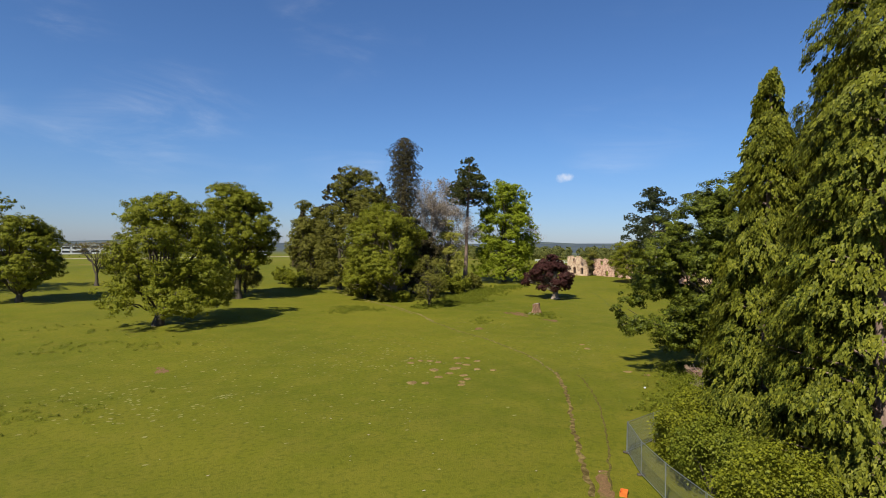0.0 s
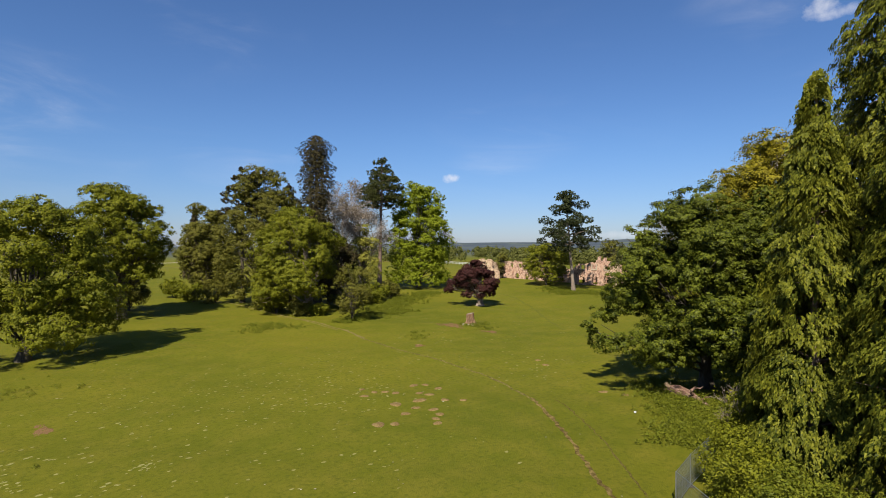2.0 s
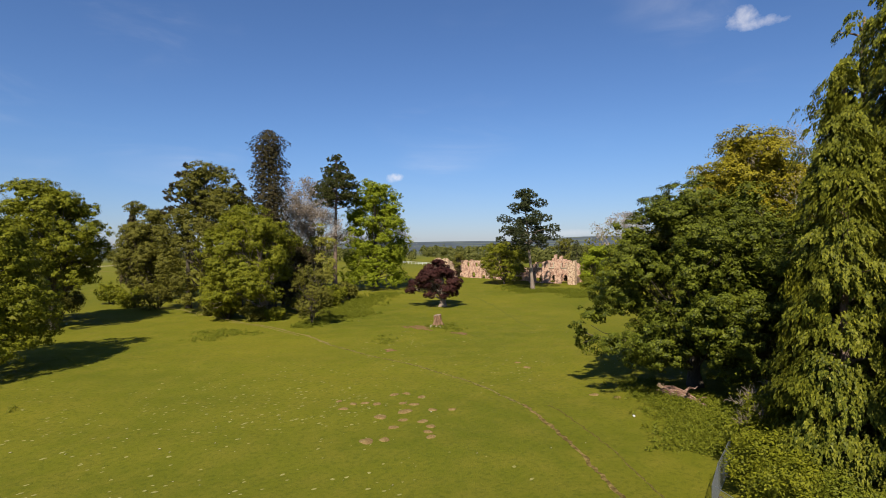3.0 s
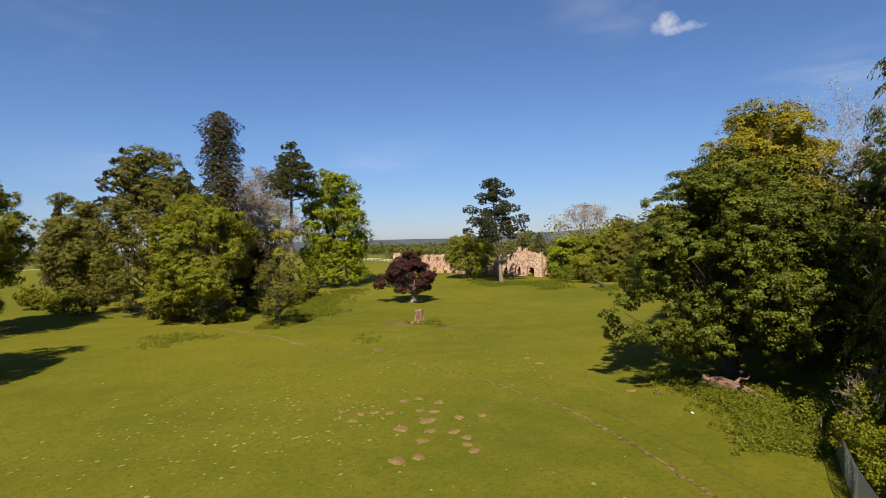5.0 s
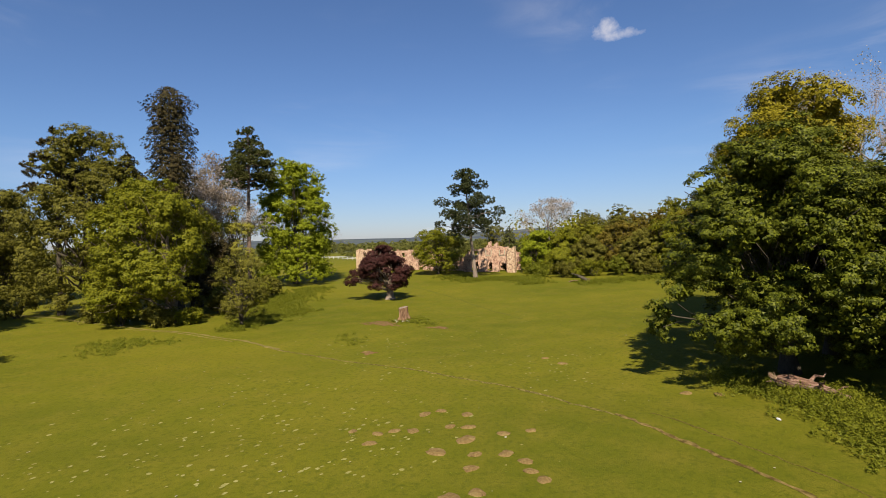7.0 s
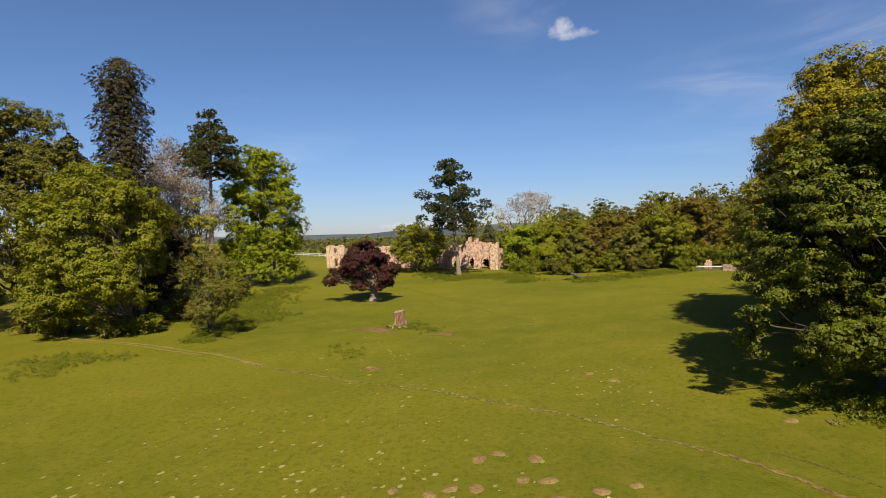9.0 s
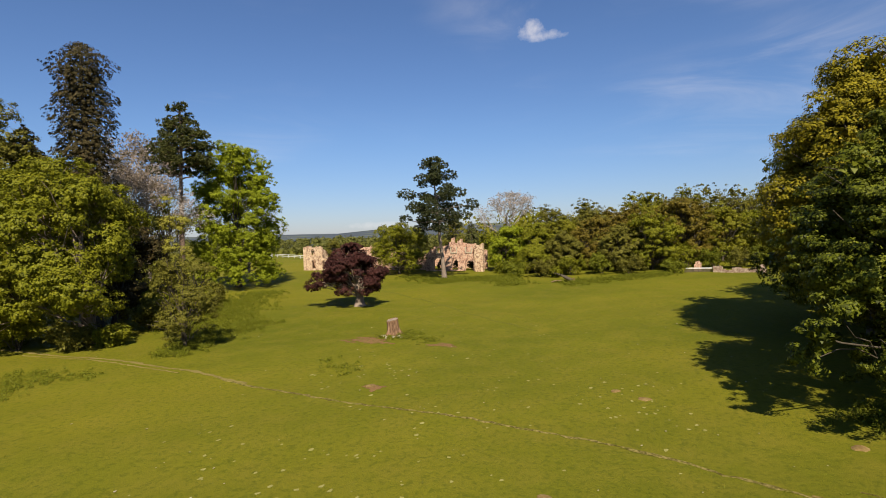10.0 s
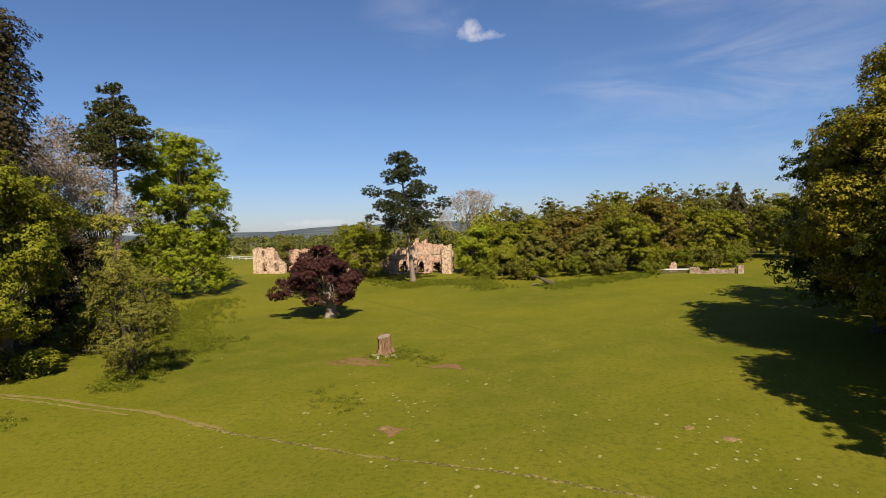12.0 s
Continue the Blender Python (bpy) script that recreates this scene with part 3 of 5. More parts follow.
def cypress_tree(name, x, y, h, r, leaf, label, seed, boughs=520, tassels=12, blades=20, power=0.62, column=0.2, trunk=0.45, group="", hang=0.62):
    """A cypress clothed to the ground: boughs whose edges hang in separate tapering tassels, over a dark inner mass."""
    rng = np.random.default_rng(seed)
    ob = thing(name, x, y, hz(x, y), label, "conifer", group)
    u = rng.random(boughs * 4)
    rad = ((1 - u) ** power) * (1 - column) + column * np.minimum(1, (1 - u) * 5) ** 0.6
    sel = rng.random(len(u)) < 0.16 + rad
    u, rad = u[sel][:boughs], rad[sel][:boughs]
    n = len(u)
    a = rng.uniform(0, 2 * np.pi, n)
    z = 0.4 + u * (h - 0.4)
    wav = np.array([noise.noise(Vector((math.cos(q) * 1.9 + seed, math.sin(q) * 1.9, w * 0.5))) for q, w in zip(a, z)])
    rr = r * rad * (1 + 0.34 * wav) * np.where(rng.random(n) < 0.75, rng.uniform(0.9, 1.14, n), rng.uniform(0.7, 0.9, n))
    out = np.stack([np.cos(a), np.sin(a), np.zeros(n)], 1)
    tip = out * rr[:, None] + np.stack([np.zeros(n), np.zeros(n), z], 1)
    span = (0.45 + 1.35 * np.minimum(1, (h - z) / 8)) * rng.uniform(0.7, 1.3, n)
    # tassels hang from the rim of each bough, lower towards its sides
    b = np.repeat(np.arange(n), tassels)
    k = len(b)
    ob_, sd = out[b], np.stack([-out[b][:, 1], out[b][:, 0], np.zeros(k)], 1)
    w = rng.uniform(-1, 1, k)
    back = rng.uniform(0, 1, k)
    root = tip[b] + sd * (w * span[b])[:, None] - ob_ * (span[b] * (0.35 * w**2 + 0.55 * back))[:, None]
    root[:, 2] += span[b] * (0.35 * back - 0.5 * w**2) + rng.normal(0, 0.08, k)
    ln = hang * rng.uniform(0.6, 1.35, k) * np.minimum(1, 0.35 + span[b])
    way = unit(ob_ * rng.uniform(0.15, 0.6, k)[:, None] + sd * (0.35 * w + rng.normal(0, 0.14, k))[:, None] - [0, 0, 1.0])
    # narrow scale-leaved blades laid along each tassel
    t = np.repeat(np.arange(k), blades)
    m = len(t)
    v = (np.tile(np.arange(blades), k) + rng.random(m)) / blades
    thick = 0.125 * np.sin(np.pi * np.clip(0.18 + 0.82 * v, 0, 1)) ** 0.7
    bow = ob_[t] * (ln[t] * 0.18 * (1 - (1 - v) ** 2))[:, None]
    pos = root[t] + bow + way[t] * (ln[t] * v)[:, None] + sphere_dirs(rng, m) * thick[:, None]
    along = unit(way[t] + sphere_dirs(rng, m) * 0.42)
    nrm = unit(ob_[t] + [0, 0, 0.35] + sphere_dirs(rng, m) * 0.55)
    ls = rng.uniform(0.15, 0.28, m)
    wide = np.full(m, 0.5)
    # the dark inside
    q = rng.choice(np.nonzero(h - z > 2.2)[0], n * 20)
    p = len(q)
    core = tip[q] * np.stack([*[rng.uniform(0.3, 0.66, p)] * 2, np.ones(p)], 1)
    core[:, 2] -= rng.uniform(0, 1.0, p)
    pos, along, nrm = np.concatenate([pos, core]), np.concatenate([along, unit(sphere_dirs(rng, p) * 0.5 - [0, 0, 1.0])]), np.concatenate([nrm, sphere_dirs(rng, p)])
    ls, wide = np.concatenate([ls, rng.uniform(0.2, 0.36, p)]), np.concatenate([wide, np.full(p, 0.42)])
    pos[:, 2] = np.maximum(pos[:, 2], 0.15)
    part("foliage", leaf_mesh("foliage", leaf_tris(pos, nrm, along, ls, wide)), leaf, ob)
    tp = trunk_paths(h * 0.98, trunk, rng)
    paths = [tp]
    for i in rng.choice(n, 60, replace=False):
        kk = min(8, int(z[i] * 0.97 / h * 8))
        paths.append((bend((tp[0][kk][0], tp[0][kk][1], max(0.2, z[i] - 0.25 * rr[i])), tip[i] * [0.9, 0.9, 1], 4, 0.05, rng), np.linspace(0.09, 0.02, 4)))
    v, f = tubes(paths, 6)
    part("trunk", shade_smooth(raw_mesh("trunk", v, f)), MAT_PINE_BARK, ob)
    return ob


def pine_tree(name, x, y, h, low, pads, leaf, label, seed, trunk=0.4, lean=(0, 0), tufts=900, bark=None, needle=0.55, group=""):
    """A pine: a tall bare stem and flat pads of needles. pads: (height share, reach, pad radius, count)."""
    rng = np.random.default_rng(seed)
    ob = thing(name, x, y, hz(x, y), label, "pine", group)
    tp = trunk_paths(h * 0.97, trunk, rng, lean, 1.5)
    paths, cen, cr = [tp], [], []
    for share, reach, radius, count in pads:
        a0 = rng.uniform(0, 2 * np.pi)
        for i in range(count):
            a = a0 + 2 * np.pi * (i + rng.uniform(-0.3, 0.3)) / count
            zz = low + (h - low) * min(0.98, share + rng.uniform(-0.06, 0.06))
            k = min(8, int((zz - 0.8) / (h * 0.97) * 8))
            f = (zz - 0.6) / (h * 0.97)
            st = np.array([lean[0] * f, lean[1] * f, zz - 0.10 * reach - 0.4])
            e = np.array([lean[0] * f + math.cos(a) * reach * rng.uniform(0.6, 1.1), lean[1] * f + math.sin(a) * reach * rng.uniform(0.6, 1.1), zz])
            cen.append(e)
            cr.append(radius * rng.uniform(0.7, 1.25))
            paths.append((bend(st, e, 5, 0.03, rng, 0.25), np.linspace(tp[1][k] * 0.45 + 0.03, 0.03, 5)))
            if reach > 2.5 and rng.random() < 0.7:
                m = st + (e - st) * rng.uniform(0.45, 0.7) + [0, 0, rng.uniform(0, 0.4)]
                cen.append(m)
                cr.append(radius * rng.uniform(0.5, 0.8))
    cen, cr = np.array(cen), np.array(cr)
    pick = rng.choice(len(cen), tufts, p=cr**2 / (cr**2).sum())
    d = sphere_dirs(rng, tufts)
    tc = cen[pick] + d * (cr[pick] * rng.uniform(0.2, 1.0, tufts) ** 0.5)[:, None] * [1, 1, 0.58]
    each = 16
    idx = np.repeat(np.arange(tufts), each)
    k = len(idx)
    along = unit(sphere_dirs(rng, k) + d[idx] * 0.5 + [0, 0, 0.45])
    ls = needle * rng.uniform(0.6, 1.2, k)
    pos = tc[idx] + along * (ls * 0.5)[:, None]
    nrm = unit(np.cross(along, sphere_dirs(rng, k)) + [0, 0, 0.5])
    part("needles", leaf_mesh("needles", leaf_tris(pos, nrm, along, ls, 0.36)), leaf, ob)
    v, f = tubes(paths, 7)
    part("trunk", shade_smooth(raw_mesh("trunk", v, f)), bark or MAT_PINE_BARK, ob)
    return ob


def bare_tree(name, x, y, h, r, label, seed, mat=None, buds=None, bud_count=3000, trunk=0.35, low=0.25, group="", bud_size=0.3, levels=4):
    """A tree just breaking leaf: forked limbs down to fine twigs, with a thin haze of buds."""
    rng = np.random.default_rng(seed)
    ob = thing(name, x, y, hz(x, y), label, "tree", group)
    tp = trunk_paths(h * 0.70, trunk, rng)
    paths, tips = [tp], []
    fine = []

    def grow(a, direction, length, radius, level):
        e = a + direction * length
        e[2] = min(e[2], h)
        pts = bend(a, e, 4 if level < 3 else 3, 0.05, rng, 0.25)
        (paths if level < 3 else fine).append((pts, np.linspace(radius, radius * 0.5, len(pts))))
        if level >= levels:
            tips.append(e)
            return
        for _ in range(4 if level < 3 else 3):
            nd = unit(direction + sphere_dirs(rng, 1)[0] * 0.75 + np.array([0, 0, 0.18]))
            grow(pts[-1] if rng.random() < 0.5 else pts[-2], nd, length * rng.uniform(0.5, 0.8), max(0.016, radius * 0.5), level + 1)

    for i in range(9):
        a = 2 * np.pi * (i * 0.38 + rng.uniform(-0.05, 0.05)) * 1.0
        k = 3 + i * 5 // 9
        up = rng.uniform(0.5, 1.3) + 0.12 * i
        dirn = unit(np.array([math.cos(a), math.sin(a), up]))
        grow(tp[0][k].copy(), dirn, r * rng.uniform(0.55, 0.8) * (1.15 - 0.04 * i), tp[1][k] * 0.6, 1)
    v, f = tubes(paths, 5)
    part("trunk", shade_smooth(raw_mesh("trunk", v, f)), mat or MAT_TWIG, ob)
    v, f = tubes(fine, 3)
    tagged(part("twig_crown", raw_mesh("twig_crown", v, f), mat or MAT_TWIG, ob), kind="stuff")
    tips = np.array(tips)
    if bud_count:
        pick = rng.integers(0, len(tips), bud_count)
        c = tips[pick] + rng.normal(0, 0.5, (bud_count, 3))
        tagged(part("bud_haze", leaf_mesh("bud_haze", leaf_tris(c, sphere_dirs(rng, bud_count), sphere_dirs(rng, bud_count), bud_size * rng.uniform(0.5, 1.3, bud_count), 0.7)), buds or LEAF_BUD, ob), kind="stuff")
    return ob


def shrub(name, x, y, h, r, leaf, label, seed, n=5000, size=0.3, group="", squash=1.0, turn=0.0, category="bush"):
    """A bush that is leafy to the ground, with several stems."""
    rng = np.random.default_rng(seed)
    ob = thing(name, x, y, hz(x, y), label, category, group, turn)
    m = 9
    cen = np.stack([rng.uniform(-0.6, 0.6, m) * r, rng.uniform(-0.6, 0.6, m) * r * squash, rng.uniform(0.25, 0.72, m) * h], 1)
    lr = rng.uniform(0.32, 0.55, m) * min(r, h)
    per = max(16, n // 26)
    pick = rng.integers(0, m, per)
    cd = unit(sphere_dirs(rng, per) + [0, 0, 0.3])
    cc = cen[pick] + cd * (lr[pick] * rng.uniform(0.7, 1.1, per))[:, None]
    idx = np.repeat(np.arange(per), 40)
    k = len(idx)
    size = size * 0.78
    ld = sphere_dirs(rng, k)
    lc = cc[idx] + ld * rng.uniform(0.1, 0.6, k)[:, None] * min(1.0, h * 0.35)
    lc[:, 2] = np.clip(lc[:, 2], 0.08, None)
    nrm = unit(cd[idx] * 0.6 + sphere_dirs(rng, k) * 0.7 + [0, 0, 0.4])
    part("leaves", leaf_mesh("leaves", leaf_tris(lc, nrm, unit(ld - [0, 0, 0.3]), size * rng.uniform(0.6, 1.3, k), 0.75)), leaf, ob)
    v, f = tubes([(bend((rng.uniform(-0.3, 0.3), rng.uniform(-0.3, 0.3), -0.1), c, 5, 0.05, rng, 0.2), np.linspace(0.09, 0.02, 5)) for c in cen], 5)
    part("stems", raw_mesh("stems", v, f), MAT_BARK, ob)
    return ob

# ---- parkland oaks ----
OAKS = "old oaks in the pasture"
broad_tree("oak_tree", 6.4, 104, 21.8, 9.4, 2.6, LEAF_OAK, "spreading oak in fresh mid-green leaf, branches almost to the grass", 11, 42000, 0.45, 0.75, group=OAKS, lobes=38, shift=(2.0, -0.6), open_crown=0.3, limb=0.3, skirt=0.3, boughs=[(-5.0, -4.5, 4.4, 3.0), (0.5, -7.2, 4.6, 3.2), (5.5, -5.2, 4.2, 3.2), (9.0, -1.0, 4.8, 3.0), (-6.5, 0.5, 5.0, 2.8), (8.0, 3.0, 5.0, 3.0)])
broad_tree("oak_tree", 24.9, 135.5, 26.4, 8.4, 5.2, LEAF_OAK, "tall oak with yellow-green young leaves and an airy top", 12, 40000, 0.5, 0.85, group=OAKS, lobes=38, open_crown=0.42, limb=0.3)
broad_tree("oak_tree", -16.8, 147, 18.4, 8.8, 2.2, LEAF_OAK, "rounded oak standing over its own dark shade", 13, 28000, 0.5, 0.6, group=OAKS, lobes=32, open_crown=0.35)
broad_tree("oak_tree", -30, 168, 27, 10, 3.5, LEAF_OAK, "large oak at the edge of the pasture", 14, 8000, 0.65, 0.6, group=OAKS)
bare_tree("stag_headed_oak", -3.4, 175.0, 10.8, 7.6, "half-dead low oak with bare crooked brown limbs", 15, MAT_BARK, LEAF_RUSSET, 1500, 0.5)
broad_tree("thorn_tree", 2.0, 177.5, 9.8, 4.5, 2.5, LEAF_OAK, "small green tree beside the half-dead oak", 16, 5000, 0.5, 0.25, lobes=14)
broad_tree("thorn_tree", 28.8, 146.5, 7.4, 4.2, 1.2, LEAF_OLIVE, "low rounded thorn beside a tall oak", 17, 5000, 0.45, 0.25, lobes=14)

# ---- the copse ----
COPSE = "trees of the copse"
broad_tree("oak_tree", 56.4, 116.4, 22.6, 8.7, 2.8, LEAF_OAK, "bushy oak in light green leaf at the front of the copse", 21, 42000, 0.45, 0.5, bark=MAT_PALE_BARK, group=COPSE, lobes=36, shift=(-2.7, 2.0), open_crown=0.25, limb=0.3, skirt=0.35)
broad_tree("hawthorn_tree", 57.5, 102.9, 10.5, 4.2, 0.8, LEAF_OLIVE, "small many-stemmed hawthorn, olive green and thinly leafed", 22, 10000, 0.28, 0.2, lobes=14, clump=0.5, stems=5, open_crown=0.85, fill=0.3)
broad_tree("oak_tree", 55.6, 139.0, 32.2, 10.0, 0.6, LEAF_OLIVE, "tall olive-green oak with an airy dome", 23, 40000, 0.5, 0.7, group=COPSE, lobes=40, fill=1.4, skirt=0.35, top_heavy=-0.32)
broad_tree("oak_tree", 51.4, 162.5, 24, 7.0, 1.0, LEAF_OLIVE, "olive-green oak leaning out of the copse", 24, 26000, 0.5, 0.5, group=COPSE, lobes=28, fill=1.4, skirt=0.4)
broad_tree("field_maple", 58.5, 184, 19, 8.0, 1.5, LEAF_OLIVE, "low dense tree at the end of the copse", 25, 13000, 0.5, 0.4, group=COPSE, lobes=24)
broad_tree("field_maple", 55.0, 176, 14.5, 5.5, 1.0, LEAF_OAK, "low dense green tree at the end of the copse", 26, 9000, 0.5, 0.35, group=COPSE, lobes=20)
spray_tree("spruce_tree", 51.0, 172.0, 24.6, 3.2, LEAF_DARK, "dark narrow spruce rising behind the copse", 27, 650, 14, 1.3, 0.9, 0.7, 4.0, group=COPSE, blade=2.1)
spray_tree("giant_redwood", 62.8, 125.9, 39.6, 3.7, LEAF_DARK, "tall dark columnar redwood with browned tips", 28, 5200, 14, 0.7, 0.8, 0.3, 6.0, 0.9, None, 0.3, COPSE, 0.93, blade=2.0)
spray_tree("cedar_tree", 61.6, 137.0, 29, 5.0, LEAF_DARK, "dark cedar in the middle of the copse", 29, 900, 14, 1.5, 0.7, 0.5, 4.0, 0.5, None, 0.35, COPSE, 0.35, blade=2.1)
pine_tree("cedar_tree", 52.6, 143.2, 32.4, 18.0, [(0.30, 5.4, 1.3, 5), (0.50, 4.8, 1.2, 5), (0.68, 3.6, 1.1, 5), (0.84, 2.2, 1.0, 4), (0.96, 0.6, 0.8, 3)], LEAF_DARK, "dark flat-topped cedar whose tip stands above its neighbours", 30, 0.5, (0, 0), 700, MAT_BARK, 0.5, COPSE)
pine_tree("scots_pine", 91.5, 140.5, 38.0, 24.5, [(0.0, 5.0, 1.4, 5), (0.12, 6.4, 1.7, 8), (0.24, 6.0, 1.7, 8), (0.36, 5.4, 1.6, 8), (0.48, 4.7, 1.5, 7), (0.60, 3.9, 1.4, 7), (0.72, 3.0, 1.3, 6), (0.84, 1.9, 1.1, 5), (0.95, 0.7, 0.9, 4)],
          LEAF_PINE, "tall pine with a bare straight stem and a dark cone-shaped top", 31, 0.66, (0.5, -0.4), 2600, MAT_PINE_BARK, 0.48)
bare_tree("ash_tree", 82, 145, 31.0, 9.5, "ash not yet in leaf, a haze of brown twigs and buds", 32, None, LEAF_BUD, 9000, 0.5, group=COPSE, bud_size=0.4)
bare_tree("ash_tree", 88.5, 146, 30, 9.0, "ash not yet in leaf, pale grey twigs", 33, None, LEAF_GREYBUD, 9000, 0.5, group=COPSE, bud_size=0.35)
bare_tree("ash_tree", 74, 136, 27, 8.0, "bare grey tree tangled with twigs", 34, None, LEAF_BUD, 5000, 0.4, group=COPSE, bud_size=0.35)
bare_tree("ash_tree", 117, 147, 25, 7.5, "bare grey tree showing behind the lime", 35, None, LEAF_GREYBUD, 3500, 0.4, group=COPSE, bud_size=0.3)
broad_tree("yew_tree", 69, 128, 18, 5.0, 1.0, LEAF_DARK, "dark yew in the shade of the copse", 36, 9000, 0.55, 0.5, group=COPSE, lobes=20)
broad_tree("holly_tree", 66, 126, 16, 4.0, 0.8, LEAF_DARK, "dark holly below the bare ashes", 37, 6000, 0.5, 0.35, group=COPSE, lobes=16)
broad_tree("willow_tree", 79.4, 131.0, 18.5, 4.2, 1.2, LEAF_STRAW, "slender tree with yellowish new leaves", 38, 7000, 0.42, 0.25, group=COPSE, lobes=18, open_crown=0.4)
broad_tree("lime_tree", 105.5, 139.5, 31.8, 9.7, 0.3, LEAF_LIME, "tall lime tree in vivid light green leaf", 39, 46000, 0.5, 0.6, group=COPSE, lobes=54, clump=0.65, open_crown=0.0, skirt=0.3, limb=0.22, fill=2.2, boughs=[(-5, -4, 3.0, 3.0), (0, -6.5, 3.0, 3.0), (4.5, -5, 3.4, 3.0), (-7, 0, 3.4, 3.0), (7, -2, 3.6, 3.0), (-2, -5.5, 7.0, 3.0), (4, -4, 9.0, 3.0)])
for i, (x, y, h, r) in enumerate([(64, 116, 5, 3.0), (69, 119, 6, 3.5), (51, 122, 6, 4.0), (47, 146, 6, 4.0), (44.5, 153, 5, 3.5), (75, 121, 5, 3.0), (85, 127, 5, 3.0), (43, 163, 5, 3.5), (80, 124, 4.5, 2.8), (53.5, 116, 3.2, 2.4), (52.5, 125, 3.5, 2.6), (55.6, 112.6, 2.2, 1.8), (50.5, 130, 4, 2.8)]):
    shrub("undergrowth_bush", x, y, h, r, LEAF_OAK if i % 3 else LEAF_OLIVE, "leafy undergrowth bush at the foot of the copse", 50 + i, 3600, 0.4, "undergrowth of the copse")

# ---- the middle of the pasture ----
broad_tree("copper_beech", 89.6, 99.2, 9.8, 5.6, 1.9, LEAF_COPPER, "low spreading copper beech with purple leaves and a pale trunk", 61, 32000, 0.5, 0.82, bark=MAT_PALE_BARK, lobes=24, clump=0.42, flat=0.6,
           shift=(-0.4, 1.5), top_heavy=-0.5, open_crown=0.25, skirt=0.5, limb=0.16, clear=2.2, leaf_wide=0.42, hang=0.9, lean_share=0.2, fill=1.6)
pine_tree("black_pine", 127.6, 99.6, 27.4, 12.0, [(0.02, 6.0, 1.7, 4), (0.13, 7.8, 2.1, 6), (0.22, 4.6, 1.8, 4), (0.32, 7.4, 2.0, 6), (0.42, 4.4, 1.8, 4), (0.52, 6.8, 1.9, 4), (0.64, 3.4, 1.7, 4), (0.74, 5.2, 1.8, 4), (0.86, 2.6, 1.8, 4), (0.96, 1.0, 1.8, 3)],
          LEAF_BLUEPINE, "old pine with dark cloudy pads and a leaning pinkish stem", 62, 0.5, (-1.8, 1.4), 3300, MAT_PALE_BARK, 0.44)

# ---- trees along the fence ----
ROW = "trees along the fenced bank"
broad_tree("sycamore_tree", 55.2, 35.0, 18.4, 10.2, 1.8, LEAF_SYCAMORE, "broad dark green sycamore sweeping down to the bank", 71, 86000, 0.32, 0.6, group=ROW, lobes=52, clump=0.62, flat=0.8, squash=0.88, open_crown=0.2, tuft=70, plate=0.58, limb=0.16, deep=2.4, fill=1.6, top_heavy=-0.04, skirt=0.62, boughs=[(-7.6, 8.6, 5.6, 1.5), (-6.6, 7.2, 7.2, 1.9), (-8.6, 4.6, 5.0, 1.9), (-5.4, 8.4, 4.2, 1.6)])
broad_tree("oak_tree", 73.4, 33.8, 26.8, 8.6, 0.5, LEAF_YELLOW, "tall oak flushed with yellow-green young leaves", 72, 56000, 0.40, 0.65, group=ROW, lobes=44, clump=0.75, boughs=[(0, 0, 23.2, 3.2), (-2.6, 2.0, 21.4, 3.4), (2.6, -2.0, 21.2, 3.4), (-4.2, 4.0, 18.6, 3.6), (-1.0, -3.6, 20.4, 3.4), (-5.0, -1.0, 18.4, 3.6), (1.6, 4.4, 19.4, 3.6), (-6.2, 3.0, 14.5, 3.2), (-2.5, 6.8, 13.5, 3.2), (2.5, 7.0, 10.5, 3.2)], fill=1.8, deep=2.6, top_heavy=0.0, skirt=0.4)
# filler tree, added to close the gap between its neighbours' cast shadows
broad_tree("oak_tree", 64.0, 31.5, 19, 7.6, 0.5, LEAF_SYCAMORE, "dense green tree added between its taller neighbours to close their shadow", 89, 14000, 0.45, 0.45, group=ROW, fill=2.0, deep=2.4, lobes=26, skirt=0.4)
broad_tree("oak_tree", 84, 33, 23, 9.0, 0.5, LEAF_SYCAMORE, "dense green oak farther along the bank", 73, 15000, 0.55, 0.6, group=ROW, fill=2.0, deep=2.4, lobes=30, skirt=0.35)
broad_tree("oak_tree", 101, 29, 20, 8.0, 0.5, LEAF_SYCAMORE, "green oak at the far end of the bank", 74, 9000, 0.55, 0.5, group=ROW, fill=2.0, deep=2.4, lobes=28)
broad_tree("oak_tree", 90, 19, 21, 9.0, 0.5, LEAF_SYCAMORE, "dense green oak deep in the row", 86, 5000, 0.7, 0.5, group=ROW, fill=2.0, deep=2.4, lobes=24, skirt=0.35)
broad_tree("oak_tree", 108, 16, 19, 9.0, 0.5, LEAF_SYCAMORE, "dense green oak deep in the row", 87, 4000, 0.75, 0.5, group=ROW, fill=2.0, deep=2.4, lobes=24, skirt=0.35)
bare_tree("ash_tree", 73, 25, 28.5, 9.5, "ash with bare grey twigs and a few new leaves", 75, None, LEAF_GREYBUD, 12000, 0.45, group=ROW, bud_size=0.17)
broad_tree("oak_tree", 66, 21, 22, 8.5, 1.0, LEAF_SYCAMORE, "dense dark green tree behind the sycamore", 76, 10000, 0.55, 0.5, group=ROW, fill=2.0, deep=2.4, lobes=30)
cypress_tree("cypress_tree", 35.2, 21.0, 24.4, 3.9, LEAF_CYPRESS, "feathery cypress with drooping green sprays to the ground", 77, 300, 22, 20, 0.85, 0.08, 0.35, ROW)
